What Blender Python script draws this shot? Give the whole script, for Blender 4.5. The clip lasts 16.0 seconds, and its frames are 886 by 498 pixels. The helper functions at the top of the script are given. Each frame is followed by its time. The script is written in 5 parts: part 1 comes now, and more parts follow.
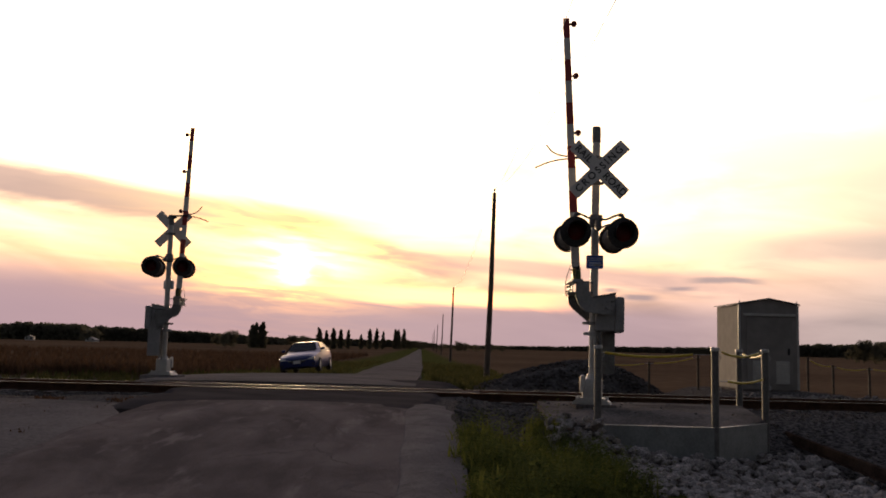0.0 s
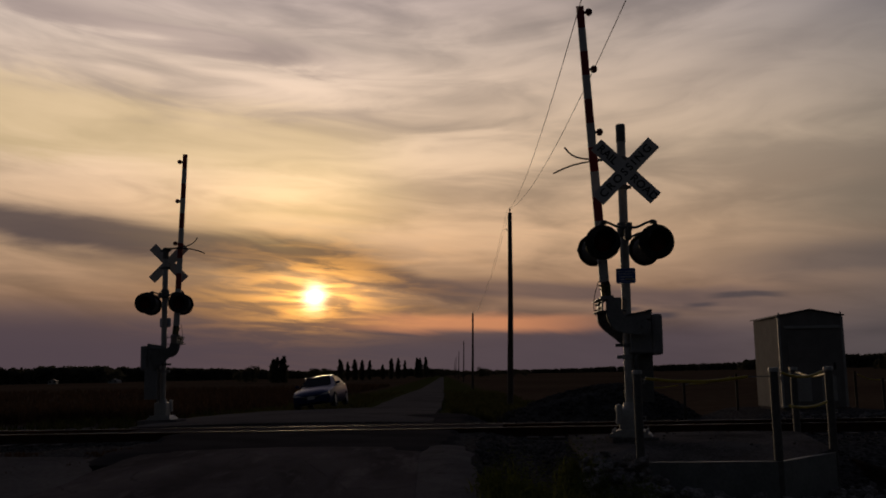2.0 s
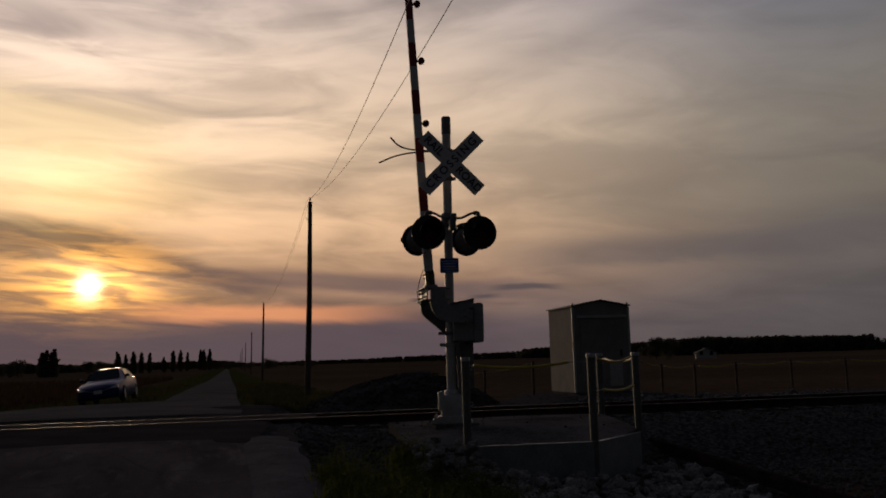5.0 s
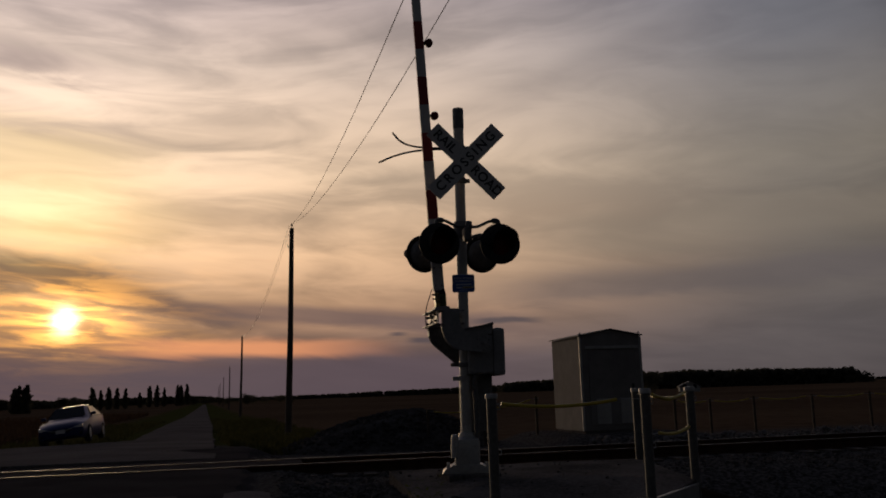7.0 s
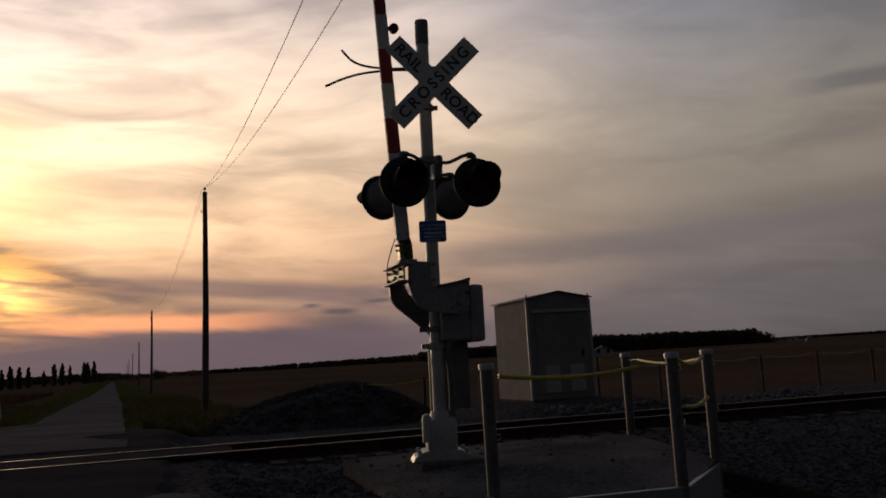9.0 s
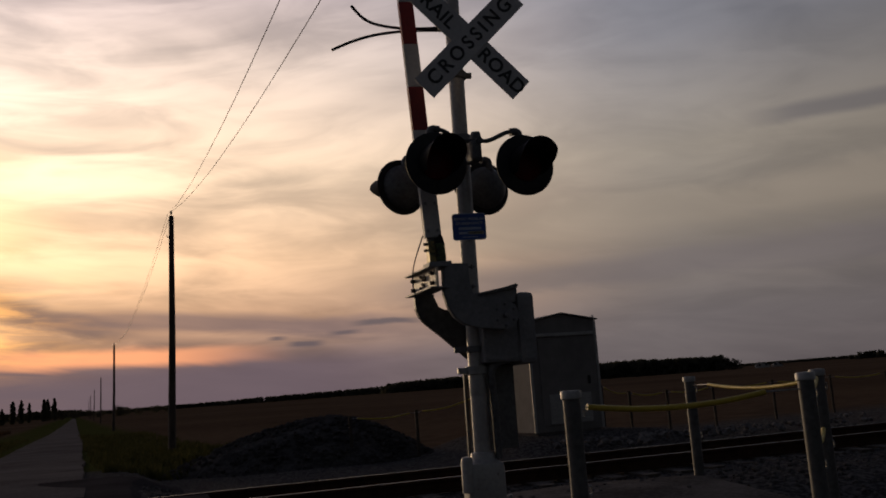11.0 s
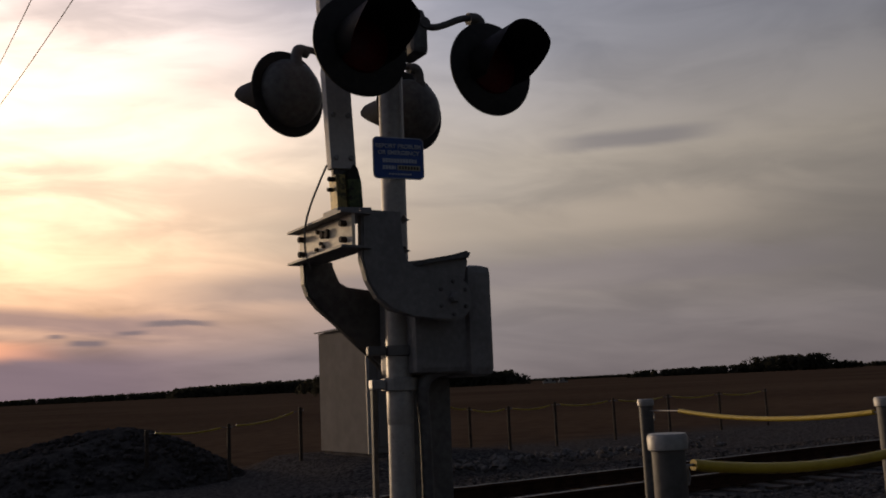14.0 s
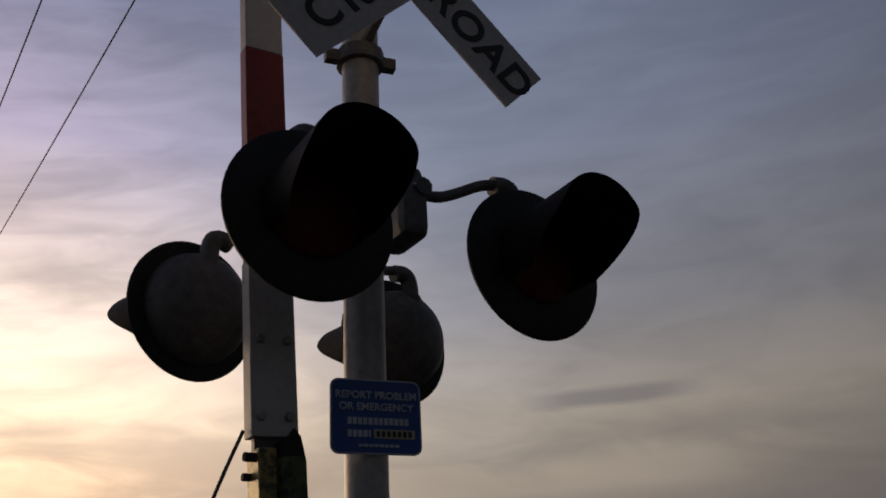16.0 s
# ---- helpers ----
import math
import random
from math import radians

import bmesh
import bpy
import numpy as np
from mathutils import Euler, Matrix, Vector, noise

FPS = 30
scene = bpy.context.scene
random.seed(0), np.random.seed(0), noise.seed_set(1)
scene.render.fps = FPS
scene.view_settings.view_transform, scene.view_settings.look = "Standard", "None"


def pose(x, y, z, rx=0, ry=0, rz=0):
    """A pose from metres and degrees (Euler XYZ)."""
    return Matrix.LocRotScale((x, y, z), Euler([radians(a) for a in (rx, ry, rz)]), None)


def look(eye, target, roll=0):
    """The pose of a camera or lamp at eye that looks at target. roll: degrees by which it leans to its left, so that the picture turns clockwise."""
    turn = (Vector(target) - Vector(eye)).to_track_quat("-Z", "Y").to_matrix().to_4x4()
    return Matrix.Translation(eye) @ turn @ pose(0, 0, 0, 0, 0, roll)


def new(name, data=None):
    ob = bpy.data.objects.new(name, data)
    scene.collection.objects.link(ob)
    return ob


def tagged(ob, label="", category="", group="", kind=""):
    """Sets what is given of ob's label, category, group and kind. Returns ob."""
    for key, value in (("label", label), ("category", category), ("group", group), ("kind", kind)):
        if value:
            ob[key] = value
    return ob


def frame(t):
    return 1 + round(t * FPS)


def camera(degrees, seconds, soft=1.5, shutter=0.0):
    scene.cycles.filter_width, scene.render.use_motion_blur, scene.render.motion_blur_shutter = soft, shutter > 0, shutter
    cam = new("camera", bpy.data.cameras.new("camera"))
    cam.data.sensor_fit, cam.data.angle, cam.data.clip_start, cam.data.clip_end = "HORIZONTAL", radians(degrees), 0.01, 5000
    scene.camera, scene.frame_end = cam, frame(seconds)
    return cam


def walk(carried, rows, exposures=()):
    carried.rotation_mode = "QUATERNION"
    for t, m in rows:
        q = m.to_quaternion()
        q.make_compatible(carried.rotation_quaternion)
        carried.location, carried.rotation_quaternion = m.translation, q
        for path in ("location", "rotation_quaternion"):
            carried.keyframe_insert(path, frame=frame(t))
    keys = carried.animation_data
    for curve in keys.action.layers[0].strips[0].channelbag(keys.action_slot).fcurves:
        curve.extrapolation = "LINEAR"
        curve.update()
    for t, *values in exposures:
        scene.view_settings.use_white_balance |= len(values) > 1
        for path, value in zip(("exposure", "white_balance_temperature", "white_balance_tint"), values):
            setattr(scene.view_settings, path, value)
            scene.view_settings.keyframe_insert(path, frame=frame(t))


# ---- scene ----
cam = camera(51.29, 16.0, 1.8)
PATH = [
    (0, (0.486, -0.205, 2.379), (0.534, 1.784, 2.591), 1.35),
    (0.5, (0.417, -0.204, 2.393), (0.414, 1.775, 2.683), 0.25),
    (1, (0.438, -0.172, 2.414), (0.419, 1.804, 2.719), -0.94),
    (1.5, (0.641, 1.770, 2.569), (0.631, 3.755, 2.816), -0.90),
    (2, (0.635, 1.580, 2.465), (0.645, 3.562, 2.734), -1.09),
    (2.5, (0.604, 1.602, 2.464), (0.592, 3.582, 2.750), -1.13),
    (3, (0.481, 1.579, 2.480), (0.442, 3.560, 2.753), -0.32),
    (3.5, (0.303, 0.671, 2.428), (0.404, 2.650, 2.701), -2.02),
    (4, (0.265, 0.845, 2.421), (0.579, 2.804, 2.671), -2.08),
    (4.5, (0.099, 1.303, 2.412), (0.426, 3.261, 2.661), -1.54),
    (4.7, (0.053, 1.439, 2.434), (0.499, 3.374, 2.666), -2.19),
    (6.8, (0.192, 3.901, 2.472), (0.676, 5.815, 2.790), -1.22),
    (7, (0.183, 4.121, 2.492), (0.686, 6.032, 2.801), -2.00),
    (7.5, (0.224, 4.677, 2.493), (0.857, 6.560, 2.727), -2.97),
    (8, (0.189, 5.275, 2.504), (0.813, 7.159, 2.753), -3.02),
    (8.5, (0.153, 5.808, 2.518), (0.780, 7.691, 2.762), -3.28),
    (8.7, (0.186, 6.064, 2.525), (0.851, 7.936, 2.759), -3.13),
    (10.8, (0.174, 8.272, 2.561), (0.894, 10.113, 2.865), -4.49),
    (11, (0.274, 8.580, 2.547), (1.025, 10.410, 2.844), -4.31),
    (11.5, (0.339, 9.176, 2.583), (1.171, 10.958, 2.948), -3.49),
    (12, (0.345, 9.632, 2.612), (1.276, 11.365, 2.973), -4.14),
    (12.5, (0.453, 10.174, 2.674), (1.481, 11.842, 3.073), -4.49),
    (13, (0.502, 10.705, 2.676), (1.598, 12.330, 3.074), -3.23),
    (13.5, (0.715, 11.175, 2.663), (1.911, 12.752, 2.956), -3.38),
    (14, (0.854, 11.637, 2.665), (1.981, 13.263, 2.955), -2.72),
    (14.5, (1.042, 12.044, 2.652), (2.295, 13.579, 2.923), -2.93),
    (15, (1.292, 12.457, 2.696), (2.481, 13.971, 3.237), -2.37),
    (15.5, (1.417, 12.773, 2.755), (2.558, 14.234, 3.504), -2.69),
    (16, (2.024, 13.497, 3.212), (3.123, 14.953, 4.032), -3.71),
]
EXPOSURES = [(0, 2.05, 7100, 10), (0.3, 1.0, 6800, 10), (0.6, 0.38, 6500, 10), (1.0, -0.48, 6500, 10), (1.5, -0.55, 6500, 10), (3.5, -0.55, 6500, 10), (4.5, -0.22, 6500, 10), (7.0, -0.18, 6500, 10), (7.5, 0.12, 6500, 10), (8.0, 0.30, 6500, 10), (11.0, 0.36, 6500, 10), (12.5, 0.52, 6500, 10), (14.5, 1.08, 6500, 10), (15.5, 0.75, 6500, 10), (16.0, 0.74, 6500, 10)]
walk(cam, [(t, look(eye, target, roll)) for t, eye, target, roll in PATH], EXPOSURES)

# ---- light ----
SUN_AZ, SUN_EL = radians(-7.7), radians(4.88)          # azimuth from +y towards +x
SUN_DIR = Vector((math.sin(SUN_AZ) * math.cos(SUN_EL), math.cos(SUN_AZ) * math.cos(SUN_EL), math.sin(SUN_EL)))


class Nodes:
    """Short hand for building node trees."""

    def __init__(self, tree):
        self.tree = tree
        tree.nodes.clear()

    def add(self, kind, **kw):
        n = self.tree.nodes.new(kind)
        for k, v in kw.items():
            if k == "operation":
                n.operation = v
            elif k == "blend_type":
                n.blend_type = v
            elif k == "data_type":
                n.data_type = v
            elif k == "sky_type":
                n.sky_type = v
        return n

    def put(self, socket, v):
        if isinstance(v, bpy.types.NodeSocket):
            self.tree.links.new(v, socket)
        else:
            socket.default_value = v

    def math(self, op, a, b=0.0, c=0.0):
        n = self.add("ShaderNodeMath", operation=op)
        for i, v in enumerate((a, b, c)):
            self.put(n.inputs[i], v)
        return n.outputs[0]

    def vmath(self, op, a, b):
        n = self.add("ShaderNodeVectorMath", operation=op)
        self.put(n.inputs[0], a)
        self.put(n.inputs[1], b)
        return n.outputs["Value"] if op in ("DOT_PRODUCT", "LENGTH") else n.outputs[0]

    def mix(self, f, a, b, blend="MIX"):
        n = self.add("ShaderNodeMix", data_type="RGBA", blend_type=blend)
        self.put(n.inputs["Factor"], f)
        self.put(n.inputs[6], a)
        self.put(n.inputs[7], b)
        return n.outputs[2]

    def noise(self, vec, scale, detail=4.0, rough=0.55, distortion=0.0):
        n = self.add("ShaderNodeTexNoise")
        self.put(n.inputs["Vector"], vec)
        n.inputs["Scale"].default_value = scale
        n.inputs["Detail"].default_value = detail
        n.inputs["Roughness"].default_value = rough
        n.inputs["Distortion"].default_value = distortion
        return n.outputs[0]

    def ramp(self, f, stops):
        n = self.add("ShaderNodeValToRGB")
        e = n.color_ramp.elements
        while len(e) < len(stops):
            e.new(0.5)
        for el, (p, c) in zip(e, stops):
            el.position = p
            el.color = (c, c, c, 1) if isinstance(c, (int, float)) else (*c, 1)
        self.put(n.inputs[0], f)
        return n.outputs[0]

    def span(self, f, a, b, lo=0.0, hi=1.0):
        n = self.add("ShaderNodeMapRange")
        n.interpolation_type = "SMOOTHSTEP"
        for i, v in enumerate((f, a, b, lo, hi)):
            self.put(n.inputs[i], v)
        return n.outputs[0]

    def xyz(self, x, y, z):
        n = self.add("ShaderNodeCombineXYZ")
        for i, v in enumerate((x, y, z)):
            self.put(n.inputs[i], v)
        return n.outputs[0]


def srgb(r, g, b):
    return tuple((c / 255 / 12.92) if c / 255 <= 0.04045 else ((c / 255 + 0.055) / 1.055) ** 2.4 for c in (r, g, b))


def rgba(c):
    return (*c, 1.0)


def build_sky():
    world = bpy.data.worlds.new("evening_sky")
    scene.world = world
    world.use_nodes = True
    n = Nodes(world.node_tree)
    d = n.add("ShaderNodeTexCoord").outputs["Generated"]
    sep = n.add("ShaderNodeSeparateXYZ")
    n.put(sep.inputs[0], d)
    x, y, z = sep.outputs
    az = n.math("MULTIPLY", n.math("ARCTAN2", x, y), 57.2958)             # degrees from +y towards +x
    el = n.math("SUBTRACT", n.math("MULTIPLY", n.math("ARCSINE", z), 57.2958), 0.2)
    rel = n.math("SUBTRACT", az, math.degrees(SUN_AZ))
    sun_cos = n.vmath("DOT_PRODUCT", d, tuple(SUN_DIR))
    sun_ang = n.math("MULTIPLY", n.math("ARCCOSINE", n.math("MINIMUM", sun_cos, 0.9999999)), 57.2958)
    away = n.span(n.math("ABSOLUTE", rel), 7.0, 46.0)                      # 0 near the sun, 1 well to the side
    back = n.span(n.math("ABSOLUTE", rel), 44.0, 112.0)
    # clear part by height, towards the sun and to the side of it
    h = n.math("DIVIDE", el, 60.0)
    warm = n.ramp(h, [(0.0, srgb(92, 76, 80)), (0.03, srgb(108, 88, 90)), (0.08, srgb(190, 148, 116)), (0.14, srgb(238, 195, 155)), (0.22, srgb(238, 206, 174)),
                      (0.33, srgb(216, 194, 178)), (0.5, srgb(148, 138, 156)), (0.65, srgb(106, 106, 128)), (1.0, srgb(60, 74, 98))])
    side = n.ramp(h, [(0.0, srgb(88, 81, 82)), (0.05, srgb(100, 93, 93)), (0.14, srgb(111, 103, 96)), (0.22, srgb(128, 120, 111)), (0.33, srgb(108, 107, 112)),
                      (0.5, srgb(94, 99, 114)), (0.65, srgb(88, 95, 114)), (1.0, srgb(56, 70, 94))])
    sky = n.mix(away, warm, side)
    # stretched cloud veils
    high = n.span(el, 3.0, 28.0)                                          # the high streaks fan out over the sun
    near = n.math("MINIMUM", n.math("MAXIMUM", rel, -30.0), 28.0)
    bow = n.math("MULTIPLY", n.math("POWER", n.math("ABSOLUTE", n.math("SUBTRACT", near, 1.4)), 2.0), 0.0040)
    flat_tilt = n.math("MULTIPLY", n.math("MULTIPLY", rel, 0.07), n.math("SUBTRACT", 1.0, high))
    tilt = n.math("SUBTRACT", n.math("ADD", el, flat_tilt), n.math("MULTIPLY", bow, high))
    wide = n.noise(n.xyz(n.math("MULTIPLY", rel, 0.045), n.math("MULTIPLY", tilt, 0.20), 3.1), 1.0, 5.0, 0.52, 0.6)
    fine = n.noise(n.xyz(n.math("MULTIPLY", rel, 0.12), n.math("MULTIPLY", tilt, 0.62), 8.4), 1.0, 5.5, 0.52, 0.7)
    cloud = n.math("ADD", n.math("MULTIPLY", wide, 0.58), n.math("MULTIPLY", fine, 0.42))
    shade = n.span(cloud, 0.36, 0.66, 1.32, 0.66)
    thin = n.math("MULTIPLY", n.span(el, 14.0, 34.0, 1.0, 0.6), n.span(rel, 12.0, 46.0, 1.0, 0.45))
    shade = n.math("ADD", n.math("MULTIPLY", shade, thin), n.math("SUBTRACT", 1.0, thin))
    sky = n.mix(1.0, sky, n.xyz(shade, n.math("ADD", n.math("MULTIPLY", shade, 0.97), 0.03), n.math("ADD", n.math("MULTIPLY", shade, 0.9), 0.1)), "MULTIPLY")

    def bank(sky, centre, slope, half, left, right, colour, amount, wobble=2.2, soft=1.0):
        """A long bank of cloud: centre height at the sun's azimuth, slope, half thickness, its ends and colour."""
        off = n.math("SUBTRACT", n.math("SUBTRACT", el, n.math("MULTIPLY", rel, slope)), centre)
        off = n.math("ADD", off, n.math("MULTIPLY", n.math("SUBTRACT", fine, 0.5), wobble))
        f = n.span(n.math("ABSOLUTE", off), half * 0.25, half, 1.0, 0.0)
        ends = n.math("MULTIPLY", n.span(rel, left - 6 * soft, left + 3 * soft), n.span(rel, right - 4 * soft, right + 6 * soft, 1.0, 0.0))
        f = n.math("MULTIPLY", n.math("MULTIPLY", f, ends), amount)
        return n.mix(f, sky, rgba(colour))

    def veil(sky, left, right, low, high, gain, side=9.0, rise=5.0):
        """A stretch of sky where the high veil lets more or less light through."""
        f = n.math("MULTIPLY", n.span(rel, left - side, left + side), n.span(rel, right - side, right + side, 1.0, 0.0))
        f = n.math("MULTIPLY", f, n.math("MULTIPLY", n.span(el, low - rise, low + rise), n.span(el, high - rise, high + rise, 1.0, 0.0)))
        k = n.math("ADD", 1.0, n.math("MULTIPLY", f, gain - 1.0))
        return n.mix(1.0, sky, n.xyz(k, k, k), "MULTIPLY")

    sky = veil(sky, -30, 8, 12, 27, 1.32)
    sky = veil(sky, 22, 46, 9, 32, 1.3)
    sky = veil(sky, 52, 80, 2, 24, 0.84)
    sky = bank(sky, 13.4, -0.08, 3.4, -32, 3, srgb(252, 220, 164), 0.6, 4.0)
    sky = bank(sky, 19.0, -0.12, 1.1, -32, 0, srgb(168, 148, 148), 0.45, 3.0)
    sky = bank(sky, 7.1, -0.10, 1.5, -44, 3, srgb(92, 81, 84), 0.9, 2.0)
    sky = bank(sky, 7.0, -0.26, 1.0, -2, 11, srgb(100, 85, 84), 0.78, 1.8)
    sky = bank(sky, 5.7, -0.07, 1.0, 5, 26, srgb(106, 90, 92), 0.72, 1.6)
    sky = bank(sky, 1.6, -0.01, 3.4, -60, 6, srgb(96, 81, 88), 0.95, 1.6)
    sky = bank(sky, 0.9, 0.0, 2.3, 2, 24, srgb(98, 84, 90), 0.85, 1.4)
    sky = bank(sky, 3.2, -0.03, 0.75, 5, 15, srgb(240, 160, 114), 0.9, 1.1)
    sky = bank(sky, 4.13, 0.0, 0.26, 24.6, 27.8, srgb(90, 81, 84), 0.85, 0.6, 0.2)
    sky = bank(sky, 3.5, 0.0, 0.16, 19.2, 19.8, srgb(90, 80, 84), 0.8, 0.4, 0.1)
    sky = bank(sky, 14.1, 0.0, 0.75, 51, 58.5, srgb(84, 81, 85), 0.6, 1.0, 0.5)
    sky = bank(sky, 3.62, 0.0, 0.18, 23.0, 24.2, srgb(90, 80, 84), 0.8, 0.5, 0.12)
    sky = bank(sky, 3.08, 0.0, 0.30, 20.4, 22.0, srgb(86, 77, 82), 0.85, 0.5, 0.12)
    sky = bank(sky, 9.2, 0.31, 1.8, 25, 38, srgb(104, 97, 100), 0.2, 1.6)
    sky = bank(sky, 8.7, 0.015, 1.9, 30, 60, srgb(142, 130, 116), 0.4, 2.4)
    sky = bank(sky, 5.5, 0.015, 1.4, 28, 64, srgb(98, 91, 93), 0.5, 2.0)
    # bright pool where the cloud thins over the sun
    pool = n.math("ADD", n.math("POWER", n.math("DIVIDE", n.math("ADD", rel, 1.5), 6.5), 2.0), n.math("POWER", n.math("DIVIDE", n.math("SUBTRACT", n.math("ADD", el, n.math("MULTIPLY", n.math("SUBTRACT", fine, 0.5), 3.0)), 10.1), 1.9), 2.0))
    pool = n.math("POWER", 2.71828, n.math("MULTIPLY", pool, -1.0))
    sky = n.mix(1.0, sky, n.xyz(n.math("MULTIPLY", pool, 0.44), n.math("MULTIPLY", pool, 0.30), n.math("MULTIPLY", pool, 0.09)), "ADD")
    # glow and disc of the low sun behind the veil
    flat = n.math("SQRT", n.math("ADD", n.math("POWER", n.math("MULTIPLY", rel, 0.62), 2.0), n.math("POWER", n.math("MULTIPLY", n.math("SUBTRACT", el, math.degrees(SUN_EL) - 0.2), 1.15), 2.0)))
    streak = n.noise(n.xyz(n.math("MULTIPLY", rel, 0.22), n.math("MULTIPLY", tilt, 1.5), 2.7), 1.0, 5.0, 0.55, 0.5)
    glow = n.math("MULTIPLY", n.math("POWER", 2.71828, n.math("MULTIPLY", flat, -0.72)), n.span(streak, 0.36, 0.62, 1.7, 0.25))
    low_bank = n.span(el, 1.2, 4.3, 0.12, 1.0)
    glow = n.math("MULTIPLY", glow, low_bank)
    wide_glow = n.math("MULTIPLY", low_bank, n.math("MULTIPLY", n.math("POWER", 2.71828, n.math("MULTIPLY", sun_ang, -0.2)), 0.16))
    sky = n.mix(1.0, sky, n.xyz(n.math("ADD", n.math("MULTIPLY", glow, 2.8), wide_glow), n.math("ADD", n.math("MULTIPLY", glow, 1.2), n.math("MULTIPLY", wide_glow, 0.5)), n.math("MULTIPLY", glow, 0.16)), "ADD")
    disc = n.math("POWER", 2.71828, n.math("MULTIPLY", n.math("POWER", n.math("DIVIDE", sun_ang, n.span(streak, 0.3, 0.7, 0.74, 0.5)), 2.0), -1.0))
    sky = n.mix(1.0, sky, n.xyz(n.math("MULTIPLY", disc, 6.0), n.math("MULTIPLY", disc, 4.6), n.math("MULTIPLY", disc, 2.6)), "ADD")
    # the eastern half has gone to dusk
    nishita = n.add("ShaderNodeTexSky", sky_type="NISHITA")
    nishita.sun_disc = False
    nishita.sun_elevation, nishita.sun_rotation = SUN_EL, SUN_AZ
    dusk = n.mix(1.0, nishita.outputs[0], (0.006, 0.006, 0.006, 1), "MULTIPLY")
    dusk = n.mix(1.0, dusk, (0.020, 0.021, 0.028, 1), "ADD")
    sky = n.mix(n.math("MULTIPLY", n.math("MAXIMUM", back, n.span(el, 40.0, 55.0)), 0.95), sky, dusk)
    bg = n.add("ShaderNodeBackground")
    n.put(bg.inputs[0], sky)
    bg.inputs[1].default_value = 1.0
    out = n.add("ShaderNodeOutputWorld")
    n.put(out.inputs[0], bg.outputs[0])


build_sky()
lamp = bpy.data.lights.new("sun", "SUN")
lamp.energy, lamp.angle, lamp.color = 0.6, radians(6), (1.0, 0.72, 0.45)
new("sun", lamp).matrix_world = look(SUN_DIR * 100, (0, 0, 0))

# ---- materials ----
def surface(name, low, high, rough=0.7, metal=0.0, grain=30.0, broad=2.0, bump=0.2, rough_var=0.15, wear=None, wear_at=0.62, spec=0.5, vary=0.0, depth=0.02, through_light=0.0):
    """Two-scale material: fine grain between two colours, broad stains, optional wear colour, relief."""
    m = bpy.data.materials.new(name)
    m.use_nodes = True
    n = Nodes(m.node_tree)
    co = n.add("ShaderNodeTexCoord").outputs["Object"]
    info = n.add("ShaderNodeObjectInfo")
    co = n.vmath("ADD", co, n.xyz(n.math("MULTIPLY", info.outputs["Random"], 17.0), 0.0, 0.0))
    g = n.noise(co, grain, 5.0, 0.6)
    b = n.noise(co, broad, 4.0, 0.55)
    f = n.math("ADD", n.math("MULTIPLY", g, 0.5), n.math("MULTIPLY", b, 0.5))
    f = n.span(f, 0.35, 0.65)
    col = n.mix(f, rgba(low), rgba(high))
    if wear:
        w = n.span(n.math("ADD", n.math("MULTIPLY", g, 0.4), n.math("MULTIPLY", n.noise(co, broad * 2.3, 6.0, 0.65), 0.6)), wear_at - 0.04, wear_at + 0.05)
        col = n.mix(w, col, rgba(wear))
    if vary:
        k = n.math("ADD", 1.0 - vary, n.math("MULTIPLY", info.outputs["Random"], 2 * vary))
        col = n.mix(1.0, col, n.xyz(k, k, k), "MULTIPLY")
    p = n.add("ShaderNodeBsdfPrincipled")
    n.put(p.inputs["Base Color"], col)
    n.put(p.inputs["Roughness"], n.math("ADD", rough - rough_var / 2, n.math("MULTIPLY", b, rough_var)))
    p.inputs["Metallic"].default_value = metal
    p.inputs["Specular IOR Level"].default_value = spec
    if bump:
        bp = n.add("ShaderNodeBump")
        bp.inputs["Strength"].default_value = bump
        bp.inputs["Distance"].default_value = depth
        n.put(bp.inputs["Height"], n.math("ADD", g, b))
        n.put(p.inputs["Normal"], bp.outputs[0])
    out = p.outputs[0]
    if through_light:
        tr = n.add("ShaderNodeBsdfTranslucent")
        n.put(tr.inputs[0], col)
        mx = n.add("ShaderNodeMixShader")
        mx.inputs[0].default_value = through_light
        n.put(mx.inputs[1], out)
        n.put(mx.inputs[2], tr.outputs[0])
        out = mx.outputs[0]
    n.put(n.add("ShaderNodeOutputMaterial").inputs[0], out)
    return m


def glassy(name, colour, rough=0.05, coat=0.6, spec=0.5):
    m = bpy.data.materials.new(name)
    m.use_nodes = True
    n = Nodes(m.node_tree)
    p = n.add("ShaderNodeBsdfPrincipled")
    p.inputs["Base Color"].default_value = rgba(colour)
    p.inputs["Roughness"].default_value = rough
    p.inputs["Coat Weight"].default_value = coat
    p.inputs["Specular IOR Level"].default_value = spec
    n.put(n.add("ShaderNodeOutputMaterial").inputs[0], p.outputs[0])
    return m


